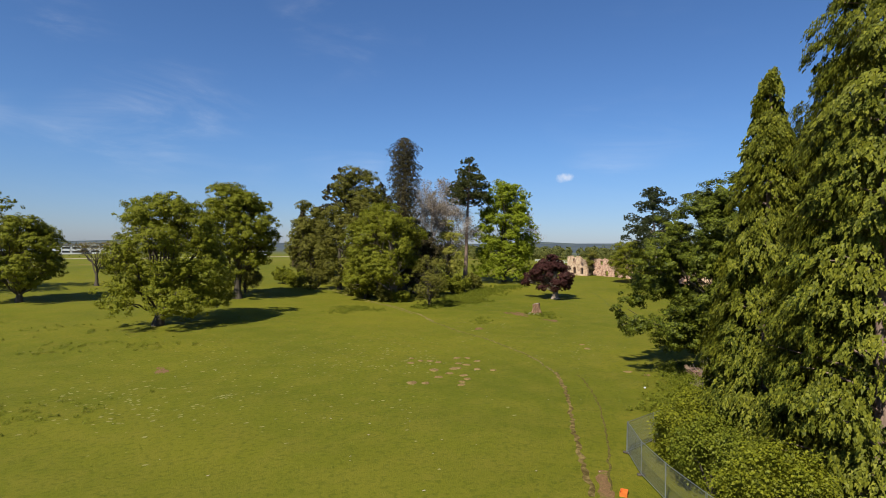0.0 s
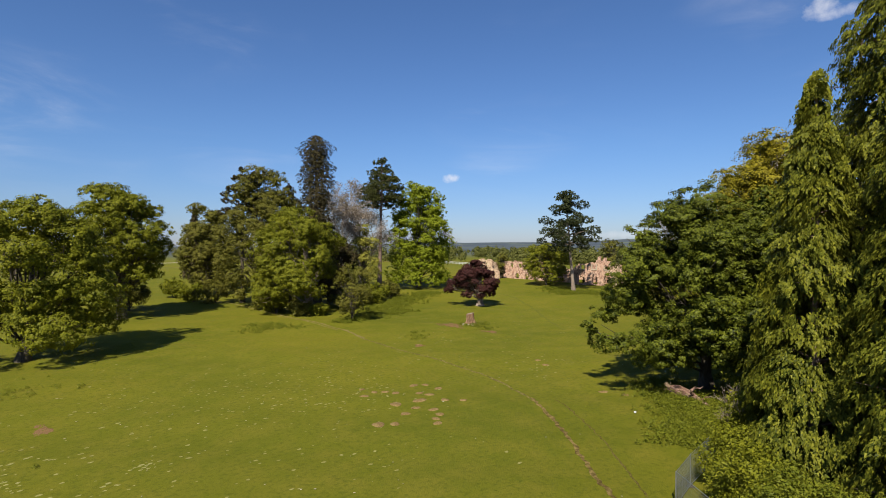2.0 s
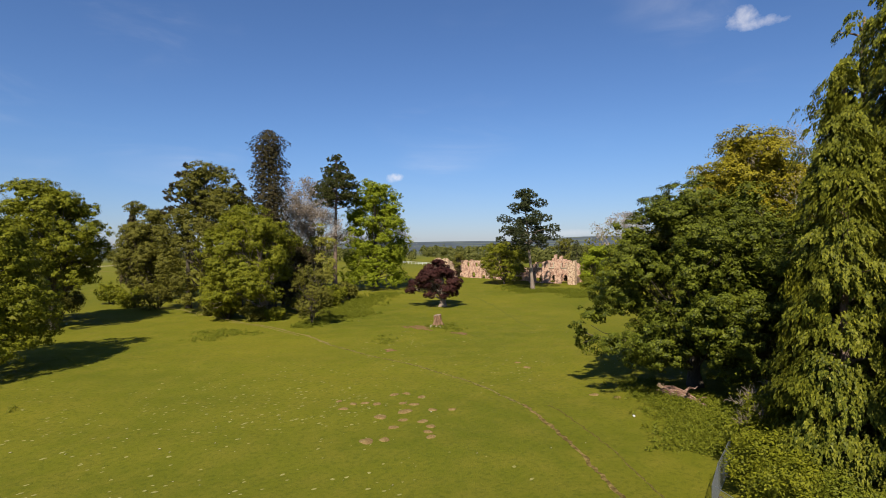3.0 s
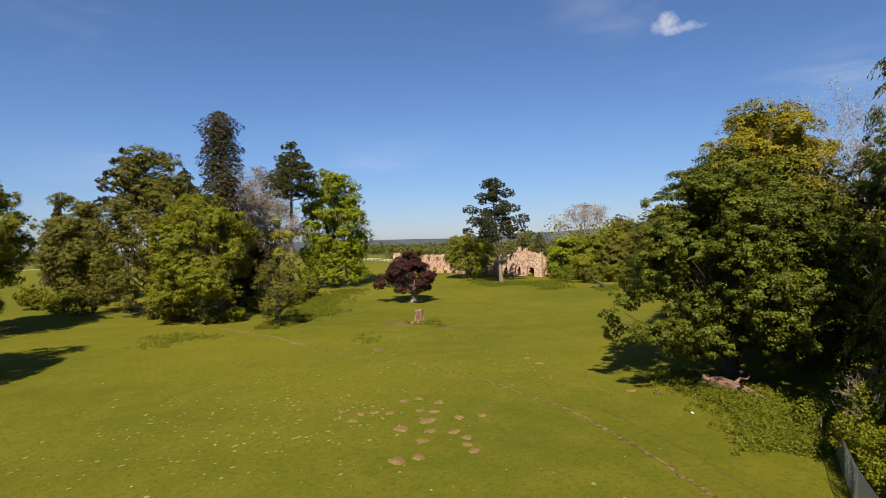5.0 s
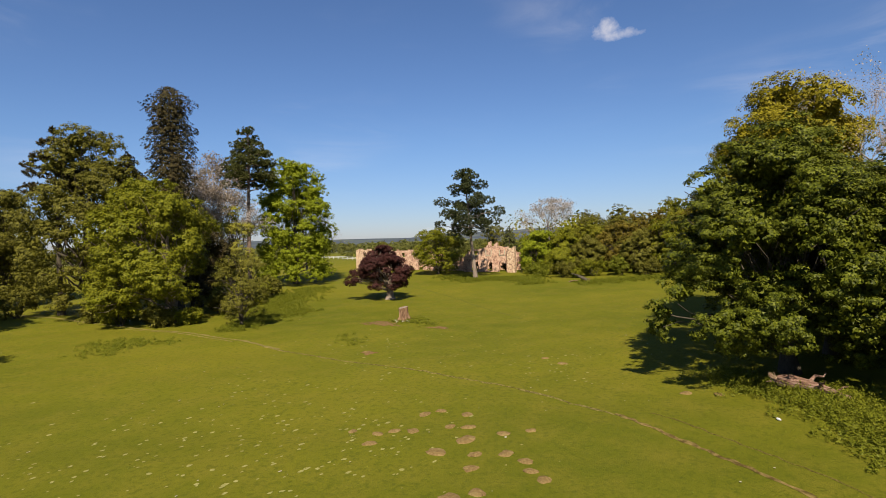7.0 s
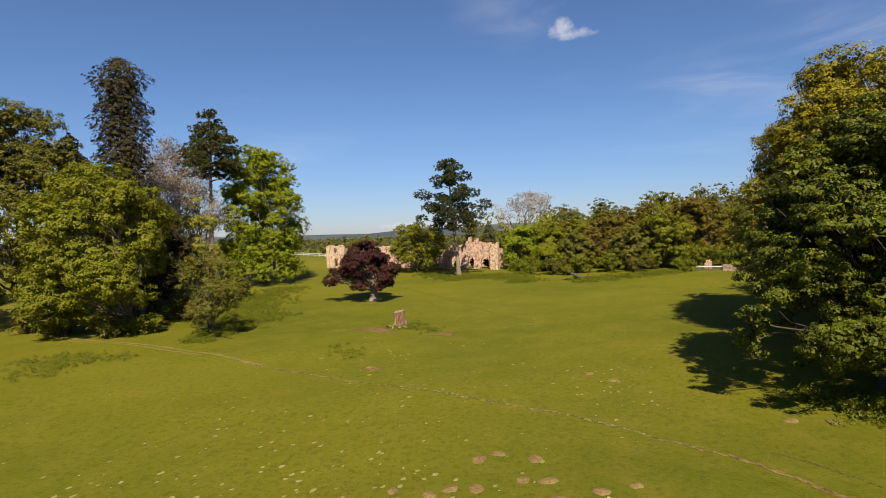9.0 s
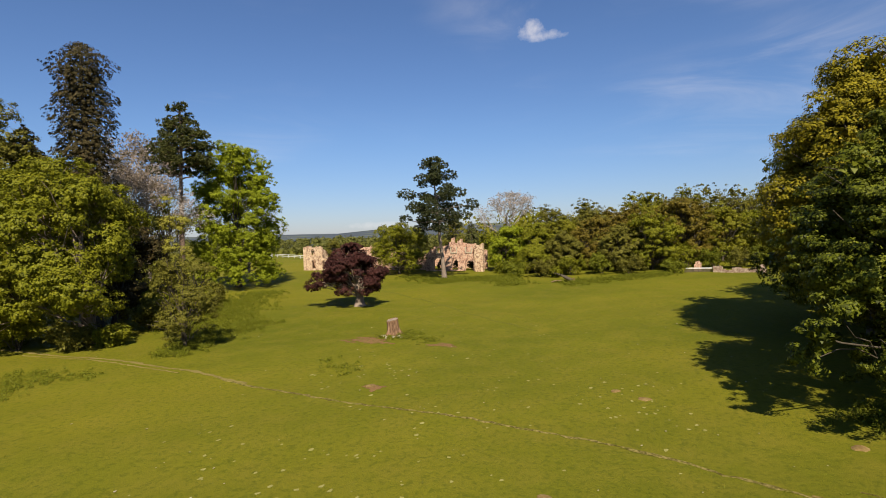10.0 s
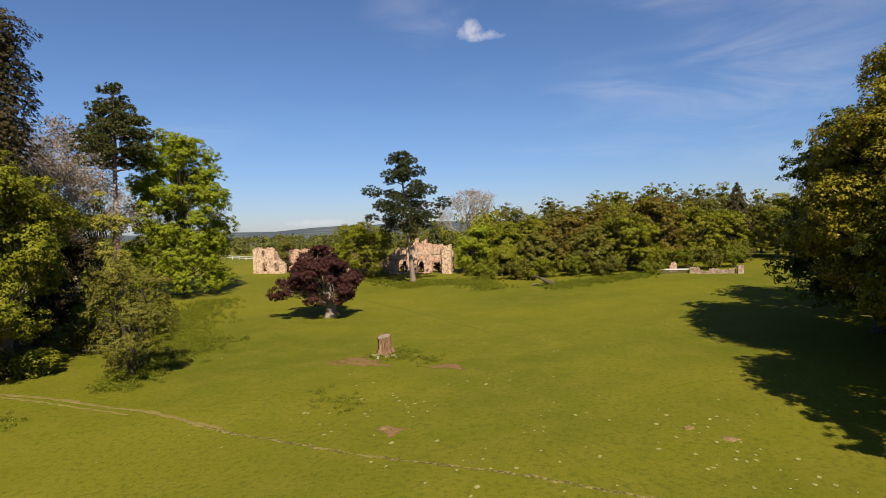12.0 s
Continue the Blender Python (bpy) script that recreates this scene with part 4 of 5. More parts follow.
cypress_tree("cypress_tree", 40.5, 17.0, 34.0, 6.6, LEAF_CYPRESS, "very tall cypress with drooping green sprays", 78, 470, 22, 18, 0.6, 0.25, 0.5, ROW)
cypress_tree("cypress_tree", 33.0, 14.0, 26.0, 5.6, LEAF_CYPRESS, "dense cypress hung with yellow-green sprays", 79, 380, 22, 18, 0.6, 0.3, 0.45, ROW)
# mostly out of view; height and girth enlarged to throw shade on the sycamore
cypress_tree("cypress_tree", 47.0, 21.0, 31.0, 6.0, LEAF_CYPRESS, "dark cypress in the row behind, enlarged to shade the sycamore", 80, 220, 15, 10, 0.6, 0.3, 0.4, ROW)
shrub("ivy_bush", 37.9, 24.9, 5.4, 2.7, LEAF_OAK, "ivy-grown bush with a few bare pale branches", 81, 15000, 0.19)
bare_tree("dead_elder", 37.7, 25.6, 5.4, 2.2, "tangle of bare pale elder branches by the fence", 88, MAT_PALE_BARK, LEAF_OAK, 500, 0.09, 0.1, bud_size=0.16)
shrub("elder_bush", 33.4, 24.4, 4.6, 2.7, LEAF_OAK, "leafy elder leaning over the fence", 82, 12000, 0.18)
shrub("elder_bush", 30.2, 22.4, 4.0, 3.0, LEAF_OAK, "leafy elder behind the mesh fence", 83, 12000, 0.18)
shrub("elder_bush", 27.8, 19.6, 3.8, 2.8, LEAF_NETTLE, "leafy elder pressing against the mesh fence", 90, 10000, 0.18)
shrub("elder_bush", 26.2, 15.8, 3.8, 2.8, LEAF_OAK, "leafy elder crowding behind the mesh fence", 91, 9000, 0.18)
shrub("elder_bush", 43.2, 28.4, 1.9, 1.7, LEAF_NETTLE, "low green bush below the sycamore", 84, 6000, 0.22)
# near-black leaf colour stands in for the shade below the row
shrub("elder_bush", 53.0, 25.0, 6.0, 4.0, LEAF_DARK, "bush under the trees, its leaves coloured dark for the deep shade there", 85, 8000, 0.32)

# ---- the ruined house ----
def box(bm, x0, x1, y0, y1, z0, z1, jit=0.0, rng=None):
    q = []
    for z in (z0, z1):
        for x, y in ((x0, y0), (x1, y0), (x1, y1), (x0, y1)):
            j = rng.uniform(-jit, jit, 3) if rng is not None and jit else (0, 0, 0)
            q.append(bm.verts.new((x + j[0], y + j[1], z + (j[2] if z == z1 else 0))))
    for a in ((3, 2, 1, 0), (4, 5, 6, 7), (0, 1, 5, 4), (1, 2, 6, 5), (2, 3, 7, 6), (3, 0, 4, 7)):
        bm.faces.new([q[i] for i in a])


def ragged_wall(name, parent, start, end, thick, profile, openings, seed, label="", brick=None, step=0.3):
    """A broken brick wall from start to end: profile gives its height along it, openings are (middle, half width, sill, head, arched)."""
    rng = np.random.default_rng(seed)
    a, b = np.array(start, float), np.array(end, float)
    ln = np.hypot(*(b - a))
    n = int(ln / step)
    bm = bmesh.new()
    ss, hs = np.array(profile, float).T
    courses = sorted({o[2] for o in openings} | {o[3] for o in openings})
    rag, top = 0.0, hs[0]
    for i in range(n):
        s0, s1 = ln * i / n, ln * (i + 1) / n
        s = (s0 + s1) / 2
        holes = []
        for mid, half, sill, head, arched in openings:
            off = abs(s - mid) / half
            if off < 1:
                holes.append((sill, head - (half * (1 - math.sqrt(1 - off * off)) if arched else 0.0)))
        if rng.random() < 0.45:
            rag = rng.uniform(-0.45, 0.2)
        if not holes:
            top = np.interp(s, ss, hs) + rag
        z = -0.6
        for lo, hi in sorted(holes) + [(top, top)]:
            cuts = [z] + [c for c in courses if z + 0.05 < c < min(lo, top) - 0.05] + [min(lo, top)]
            for z0, z1 in zip(cuts[:-1], cuts[1:]):
                if z1 > z0 + 0.02:
                    box(bm, s0, s1, -thick / 2, thick / 2, z0, z1)
            z = hi
    bmesh.ops.remove_doubles(bm, verts=bm.verts, dist=0.0005)
    ob = part(name, bm, brick or MAT_BRICK, parent, label)
    dirn = b - a
    ob.matrix_basis = pose(a[0], a[1], 0, 0, 0, math.degrees(math.atan2(dirn[1], dirn[0])))
    return ob


def ruined_house():
    x0, y0 = 144.5, 95.8
    ob = thing("ruined_house", x0, y0, hz(x0, y0) - 0.1, "roofless two-storey red brick house in ruins with empty arched windows", "ruin")
    # every wall stands in the house's own frame, y running along the front
    front = ragged_wall("front_wall", ob, (1.0, 2.2), (0.6, 16.2), 0.6, [(0, 7.2), (2.6, 7.0), (3.6, 7.3), (6.2, 7.2), (8.2, 7.0), (10, 6.6), (12, 6.4), (14, 4.4)],
                [(1.9, 0.68, 5.1, 6.55, False), (6.0, 0.72, 5.1, 6.55, False), (10.0, 0.68, 5.0, 6.3, False), (1.8, 1.05, 0.0, 3.4, True), (5.8, 0.8, 0.5, 3.4, True), (10.5, 1.15, 0.5, 3.7, True)], 91, step=0.17)
    ragged_wall("corner_pier", ob, (0.4, 0.0), (0.4, 2.3), 1.3, [(0, 7.3), (2.2, 7.4)], [], 92, "stone-quoined brick corner pier", MAT_BRICK_TAN)
    ragged_wall("side_wall", ob, (1.1, 0.6), (12.0, 4.6), 0.6, [(0, 5.0), (1.0, 3.0), (4, 2.4), (12, 1.6)], [], 93)
    ragged_wall("gable_wall", ob, (9.0, 1.8), (9.0, 16.0), 0.6, [(0, 5.2), (3.6, 6.6), (6.2, 7.2), (7.3, 7.4), (7.6, 8.7), (8.2, 8.8), (8.4, 7.6), (9.2, 7.7), (9.5, 9.2), (10.0, 8.9), (10.4, 7.6), (12, 6.8), (14.2, 5.3)],
                [(3.5, 0.7, 4.2, 5.9, False), (7.6, 0.6, 4.2, 5.9, False)], 94)
    ragged_wall("chimney_stack", ob, (8.0, 8.6), (8.0, 9.4), 0.8, [(0, 8.6), (0.8, 8.2)], [], 95, "broken brick chimney stack")
    ragged_wall("middle_wall", ob, (3.0, 16.0), (3.0, 47.6), 0.6, [(0, 4.3), (6, 4.2), (10, 5.6), (13, 6.8), (16, 7.1), (18, 7.2), (22, 6.7), (25, 7.0), (27.2, 6.8), (30.6, 6.8)],
                [(12, 0.6, 4.6, 6.0, False), (15.6, 0.6, 4.6, 6.1, False), (19.5, 0.6, 4.6, 6.0, False), (23, 0.6, 4.6, 6.0, False), (26.6, 0.6, 4.6, 6.0, False), (16.6, 0.8, 0.4, 2.7, True), (20, 0.8, 0.6, 2.7, True), (24.2, 0.75, 0.9, 2.7, True)], 96, "", None, 0.2)
    ragged_wall("wing_wall", ob, (-3.0, 43.4), (-3.4, 52.7), 0.6, [(0, 3.4), (1.4, 4.3), (2.9, 5.3), (3.1, 7.4), (5.3, 7.5), (9.1, 7.5)],
                [(6.1, 0.62, 5.1, 6.8, True), (5.95, 0.68, 1.3, 3.7, True), (2.5, 0.65, 1.3, 3.6, True)], 97, "", MAT_BRICK_TAN, 0.15)
    ragged_wall("wing_side_wall", ob, (-3.1, 52.7), (8.0, 53.1), 0.6, [(0, 7.3), (4, 6.8), (8, 5.6), (11, 4.8)], [(4.0, 0.65, 4.6, 6.1, False)], 98, "", MAT_BRICK_TAN)
    ragged_wall("wing_cross_wall", ob, (-2.7, 48.0), (7.0, 47.8), 0.5, [(0, 7.2), (3, 6.2), (6, 5.0), (9.8, 4.0)], [], 99, "", MAT_BRICK_TAN)
    ragged_wall("wing_rear_wall", ob, (2.2, 48.0), (2.0, 52.7), 0.5, [(0, 6.0), (2, 6.6), (4.7, 5.6)], [], 113, "", MAT_BRICK)
    ragged_wall("rear_wall", ob, (13.0, 4.8), (13.0, 44.0), 0.6, [(0, 3.5), (8, 5.0), (20, 4.0), (34, 5.8), (43.5, 4.5)], [(12, 0.8, 1.0, 3.2, True), (24, 0.8, 1.0, 3.2, True), (36, 0.8, 1.0, 3.2, True)], 100)
    for q, zz, rise in ((1.9, 5.08, 1.4), (6.0, 5.08, 1.5), (10.0, 4.98, 1.25)):
        bm = bmesh.new()
        box(bm, q - 0.85, q + 0.85, -0.25, 0.42, zz - 0.2, zz, 0.02, np.random.default_rng(int(q * 10)))
        part("window_sill", bm, MAT_STONE, front, "pale stone sill")
        for side in (-1, 1):
            bm = bmesh.new()
            box(bm, q + side * 0.82 - 0.13, q + side * 0.82 + 0.13, 0.303, 0.36, zz + 0.01, zz + rise, 0.02, np.random.default_rng(int(q * 30) + side))
            part("window_jamb", bm, MAT_STONE, front, "pale stone jamb, broken at the top")
    return ob


ruined_house()
RUINS = "growth about the ruin"
# dark leaf masses added behind the openings so that the rooms look dim
for i, (x, y, h, r) in enumerate([(148.2, 99.6, 3.6, 1.8), (148.4, 103.8, 3.8, 1.9), (148.6, 108.2, 3.6, 2.0), (144.6, 144.8, 3.6, 1.6), (144.4, 141, 3.6, 1.5), (150.5, 114.7, 4.5, 2.2), (151, 120.7, 4.5, 2.4)]):
    shrub("ivy_bush", x, y, h, r, LEAF_DARK, "dark leaf mass added inside the roofless rooms to darken the openings", 270 + i, 1500, 0.4, RUINS)
broad_tree("ash_tree", 137.0, 116.0, 12.2, 7.2, 0.8, LEAF_OAK, "green tree growing close before the ruined front", 101, 15000, 0.45, 0.3, lobes=22, group=RUINS)
broad_tree("elder_tree", 147, 142.4, 8.8, 1.9, 3.0, LEAF_OLIVE, "small tree growing out of the ruined rooms", 103, 2500, 0.4, 0.2, lobes=12, group=RUINS)
spray_tree("yew_tree", 165, 106, 12.5, 3.0, LEAF_PINE, "dark yew behind the ruin", 105, 450, 12, 1.1, 0.5, 0.5, 1.0, blade=2.1)
broad_tree("yew_tree", 173, 115, 13.4, 4.2, 1.0, LEAF_OLIVE, "rounded green yew behind the ruin", 106, 3500, 0.5, 0.3, lobes=14)

# ---- the wood beyond the pasture ----
WOOD = "trees at the wood's edge"
WOOD_TREES = [
    (148, 90.2, 11.2, 5.0, LEAF_LIME), (152, 84, 11.2, 5.5, LEAF_OAK), (143, 82.5, 6.3, 4.2, LEAF_OAK), (158, 78, 13.1, 6.2, LEAF_WOOD), (146, 76, 8.6, 5.0, LEAF_OLIVE), (165, 71, 15.3, 7.0, LEAF_OLIVE),
    (150, 69, 12.2, 6.0, LEAF_RUSSET), (146, 63, 9.9, 5.6, LEAF_OLIVE), (158, 62, 15.3, 7.0, LEAF_RUSSET), (147, 55.5, 12.6, 6.4, LEAF_OAK), (168, 56, 17.1, 7.5, LEAF_WOOD), (160, 48, 15.8, 7.2, LEAF_RUSSET),
    (176, 48, 18.4, 8.0, LEAF_WOOD), (166, 39.5, 13.5, 6.8, LEAF_WOOD), (180, 36, 18.9, 8.0, LEAF_OLIVE), (170, 31, 12.2, 6.0, LEAF_OAK), (192, 60, 19.4, 8.0, LEAF_WOOD), (186, 75, 16.7, 8.0, LEAF_OLIVE),
    (172, 88, 11.7, 6.0, LEAF_WOOD), (195, 26, 18.9, 8.0, LEAF_WOOD), (182, 20, 15.3, 7.0, LEAF_OLIVE), (165, 18, 14.4, 7.0, LEAF_WOOD), (200, 44, 19.8, 8.0, LEAF_OLIVE),
]
for i, (x, y, h, r, leaf) in enumerate(WOOD_TREES):
    broad_tree("woodland_tree", x, y, h, r, 0.5, leaf, "woodland tree in " + {LEAF_LIME: "light green", LEAF_RUSSET: "russet-green", LEAF_OLIVE: "olive-green"}.get(leaf, "mid-green") + " leaf at the edge of the pasture",
               200 + i, 8500 if x < 172 else 4000, 0.55, 0.3, lobes=24, clump=0.75, tuft=32, plate=0.7, group=WOOD, fill=2.0, deep=2.2, skirt=0.35)
spray_tree("fir_tree", 176, 27, 19, 4.5, LEAF_DARK, "dark fir among the broad-leaved trees", 230, 600, 12, 1.3, 0.6, 0.6, 1.0, blade=2.1)
bare_tree("ash_tree", 200, 105, 21, 10, "ash in bud behind the ruin", 231, None, LEAF_GREYBUD, 4000, 0.5, bud_size=0.45)
broad_tree("woodland_tree", 205, 91, 16, 6, 1, LEAF_OLIVE, "woodland tree in olive-green leaf behind the ruin", 232, 6000, 0.55, 0.3, lobes=20, group=WOOD)
for i, (x, y, h, r) in enumerate([(135, 86, 3.2, 3.4), (134, 79, 3.6, 3.2), (137, 72, 4.2, 3.5), (139, 66, 4.5, 3.6), (138, 60, 4.0, 3.2), (132.5, 75, 2.0, 2.6), (140.5, 51, 3.4, 2.8), (150, 90, 4.0, 3.0), (141, 89, 3.0, 2.5), (149.5, 42.5, 5.5, 3.6), (147.5, 37.5, 4.5, 3.0), (152, 48, 6.5, 3.8), (150, 33, 5, 3), (160, 30, 5, 3.5)]):
    shrub("bramble_bush", x, y, h, r, (LEAF_NETTLE, LEAF_OLIVE, LEAF_OAK)[i % 3], "bramble and scrub at the foot of the wood", 250 + i, 3000, 0.36, "scrub along the wood")

# ---- tracks, molehills, stump and other small things ----
strip("path", [(21.6, 22.6), (25.0, 26.6), (28.9, 31.4), (33.0, 36.0), (36.4, 40.0), (40.2, 45.6)], 0.34, MAT_RUT, "sheep track worn down to bare brown earth", 0.012, 14, 0.6)
strip("path", [(39.6, 44.8), (42.0, 49.4), (44.0, 55.2), (45.2, 61.4), (45.9, 68), (46.6, 76), (47.9, 84), (49.2, 90)],
      0.28, MAT_TRACK, "narrow sheep track worn through the turf", 0.012, 3, 0.7)
strip("path", [(48.6, 86), (49.9, 93), (50.6, 102), (50.8, 112), (50.5, 122), (50.1, 134), (49.4, 148), (48.6, 162), (48.0, 175), (48.0, 195)], 0.42, MAT_DRY, "pale earth track along the foot of the copse", 0.02, 13, 0.7)
strip("path", [(49.0, 94.5), (49.8, 101.5), (50.0, 107.5), (50.0, 113), (49.7, 119)], 0.22, MAT_DRY, "pale rut beside the sheep track below the copse", 0.02, 4, 0.9)
strip("path", [(21.4, 20.9), (25.6, 25.0), (30.4, 29.6), (35.2, 34.8), (38.4, 38.8), (41.4, 43.4)], 0.14, MAT_WORN, "faint trodden line in the grass", 0.008, 5, 0.7)
strip("path", [(20.6, 20.0), (22.8, 22.6), (24.8, 25.0)], 0.7, MAT_WORN_RED, "bare reddish earth trodden beside the fence", 0.03, 6, 0.5)

strip("path", [(111.0, 112.0), (105.4, 101.6), (98.0, 92.2), (91.4, 84.6), (83.0, 75.4), (75.4, 66.6)], 0.5, MAT_FAINT, "faint darker wheel line across the grass", 0.004, 15, 0.5)


def mound(seed, flat):
    """A low heap of crumbled soil, a metre across."""
    rng = np.random.default_rng(seed)
    bm = bmesh.new()
    rings = []
    for rad, z in ((0.56, -0.03), (0.42, 0.045 * flat), (0.22, 0.085 * flat)):
        ring = []
        for k in range(11):
            a = 2 * math.pi * k / 11
            q = rad * rng.uniform(0.78, 1.2)
            ring.append(bm.verts.new((q * math.cos(a), q * math.sin(a), z * rng.uniform(0.7, 1.3))))
        rings.append(ring)
    top = bm.verts.new((0, 0, 0.10 * flat))
    for r0, r1 in zip(rings[:-1], rings[1:]):
        for k in range(11):
            bm.faces.new((r0[k], r0[(k + 1) % 11], r1[(k + 1) % 11], r1[k]))
    for k in range(11):
        bm.faces.new((rings[-1][k], rings[-1][(k + 1) % 11], top))
    me = bpy.data.meshes.new("molehill")
    bm.to_mesh(me)
    bm.free()
    return me


HEAPS = [mound(s, 1.0) for s in (1, 2, 3, 4)]
for me in HEAPS:
    me.materials.append(MAT_EARTH)
MOLEHILLS = [(32.2, 52.7, 1.1), (29.9, 53.5, 1.0), (28.8, 50.7, .8), (25.3, 50.0, 1.0), (34.2, 53.6, .8), (36.6, 55.0, .8), (36.7, 57.1, .7), (35.7, 57.9, .8), (31.0, 58.6, .7), (31.9, 57.9, .7),
             (32.3, 56.7, .8), (29.4, 58.0, .7), (30.8, 60.5, .6), (33.9, 51.0, .7), (31.3, 49.7, .8), (30.8, 48.3, .7), (30.5, 51.3, .7), (26.4, 49.1, .8), (35.0, 49.6, .6), (29.0, 46.6, .7), (29.7, 47.6, .7), (33.9, 54.8, .7)]
MOLEHILLS += [(52.9, 53.3, .8), (47.3, 41.9, .8), (47.6, 39.7, .7), (54.1, 55.4, .6), (50.6, 74.6, .8)]
for i, (x, y, s) in enumerate(MOLEHILLS):
    ob = new("molehill", HEAPS[i % 4])
    ob.matrix_world = pose(x, y, hz(x, y), 0, 0, i * 77.0) @ Matrix.Diagonal((s * 1.25, s, 1.0, 1))
    tagged(ob, "flattened molehill of dry reddish earth in the turf", "molehill", "molehills in the pasture")


def scatter_discs(name, spots, size, mat, label, seed, lift=0.014):
    """Many small bare patches lying on the turf, as one mesh."""
    rng = np.random.default_rng(seed)
    vs, fs = [], []
    for x, y in spots:
        s = size * rng.uniform(0.5, 1.5)
        a = np.linspace(0, 2 * np.pi, 8, endpoint=False) + rng.uniform(0, 1)
        q = s * rng.uniform(0.6, 1.25, 8)
        px, py = x + np.cos(a) * q * rng.uniform(1.0, 1.7), y + np.sin(a) * q
        fs.append(np.arange(8) + 8 * len(vs))
        vs.append(np.stack([px, py, height(px, py) + lift], 1))
    return tagged(part(name, raw_mesh(name, np.concatenate(vs), np.array(fs)), mat), label, "bare patch", kind="stuff")


def cluster(rng, groups):
    out = []
    for x, y, sx, sy, n in groups:
        out += list(zip(rng.normal(x, sx, n), rng.normal(y, sy, n)))
    return out


_r = np.random.default_rng(5)
scatter_discs("bare_patch", cluster(_r, [(30, 58, 4, 4, 60), (25, 66, 7, 5, 110), (15, 70, 8, 8, 110), (51, 53, 3, 2.2, 26), (54, 54, 2.5, 2, 22), (49, 66, 4, 3, 20), (8, 52, 7, 8, 70), (36, 70, 6, 6, 50), (52, 76, 4, 4, 24), (20, 45, 7, 5, 40), (0, 80, 12, 12, 70), (62, 70, 12, 10, 30), (8.5, 54.5, 0.7, 0.5, 14), (-4, 62, 3, 3, 40), (0.5, 57, 3, 2.5, 50), (3.5, 51, 2, 1.6, 24)]),
              0.105, MAT_PATCH, "small pale bare patches scattered in the turf", 7)


def blotch(x, y, rx, ry, seed, label):
    """A worn hollow in the turf with a frayed edge, lying on the ground."""
    rng = np.random.default_rng(seed)
    n, rings = 90, 12
    a = np.linspace(0, 2 * np.pi, n, endpoint=False)
    edge = 1 + 0.22 * np.sin(a * 3 + seed) + 0.14 * np.sin(a * 7 + 2 * seed) + rng.normal(0, 0.07, n)
    pts = np.concatenate([np.stack([x + np.cos(a) * rx * edge * q / rings, y + np.sin(a) * ry * edge * q / rings], 1) for q in range(1, rings + 1)])
    z = height(pts[:, 0], pts[:, 1]) + np.repeat(np.linspace(0.03, 0.006, rings), n)
    k = np.arange(n)
    faces = np.concatenate([np.stack([k + n * q, (k + 1) % n + n * q, (k + 1) % n + n * (q + 1), k + n * (q + 1)], 1) for q in range(rings - 1)])
    wear = np.array([noise.noise(Vector((px * 1.6, py * 1.6, seed * 3.1))) for px, py in pts[faces[:, 0]]])
    drop = wear + rng.normal(0, 0.12, len(faces)) < np.repeat(np.linspace(-0.75, 0.2, rings - 1), n)
    tagged(part("bare_ground", raw_mesh("bare_ground", np.concatenate([pts, z[:, None]], 1), faces[~drop]), MAT_WORN_RED), label, "bare ground", kind="structure")


blotch(66.0, 83.9, 1.9, 3.0, 1, "bare reddish soil beside the old stump")
blotch(66.2, 74.6, 1.2, 1.7, 2, "small bare patch of reddish soil")
blotch(4.5, 69.4, 0.8, 1.6, 3, "scraped bare patch in the turf")
blotch(50.2, 74.2, 0.8, 0.9, 4, "scratched bare patch in the turf")
scatter_discs("pale_litter", cluster(_r, [(35, 60, 25, 25, 110), (70, 75, 25, 20, 70), (15, 45, 14, 12, 30)]), 0.055, MAT_STONE, "scattered pale droppings and wool tufts on the grass", 9, 0.05)


def leafy_patch(name, spots, mat, label, seed, tall=0.5, leaf=0.16, each=14, category="weeds"):
    """Nettles, thistles and rank grass: many small leaves over uneven ground, as one mesh."""
    rng = np.random.default_rng(seed)
    sp = np.array(spots)
    idx = np.repeat(np.arange(len(sp)), each)
    k = len(idx)
    s = rng.uniform(0.5, 1.3, len(sp))[idx]
    d = sphere_dirs(rng, k)
    xy = sp[idx] + d[:, :2] * (0.32 * s)[:, None]
    z = height(xy[:, 0], xy[:, 1]) + 0.03 + np.abs(d[:, 2]) * rng.uniform(0.3, 1.0, k) * tall * s
    c = np.concatenate([xy, z[:, None]], 1)
    nrm = unit(d * 0.5 + [0, 0, 0.6] + sphere_dirs(rng, k) * 0.6)
    return tagged(part(name, leaf_mesh(name, leaf_tris(c, nrm, unit(d * 0.7 + [0, 0, 0.7]), leaf * rng.uniform(0.6, 1.4, k), 0.42)), mat), label, category, kind="stuff")


def band(rng, a, b, wide, n):
    u = rng.random(n)[:, None]
    a, b = np.array(a, float), np.array(b, float)
    side = np.array([-(b - a)[1], (b - a)[0]]) / np.hypot(*(b - a))
    return list(map(tuple, a + (b - a) * u + side * rng.normal(0, wide / 2, n)[:, None]))


_r = np.random.default_rng(6)
bank = band(_r, (53.5, 40.5), (46.5, 33.5), 2.4, 420) + band(_r, (46.5, 33.0), (38.0, 28.5), 3.0, 620) + band(_r, (50, 34), (42, 27), 3.0, 380)
leafy_patch("nettle_bed", bank, LEAF_NETTLE, "rank green nettles along the foot of the bank", 1, 0.9, 0.17, 44)
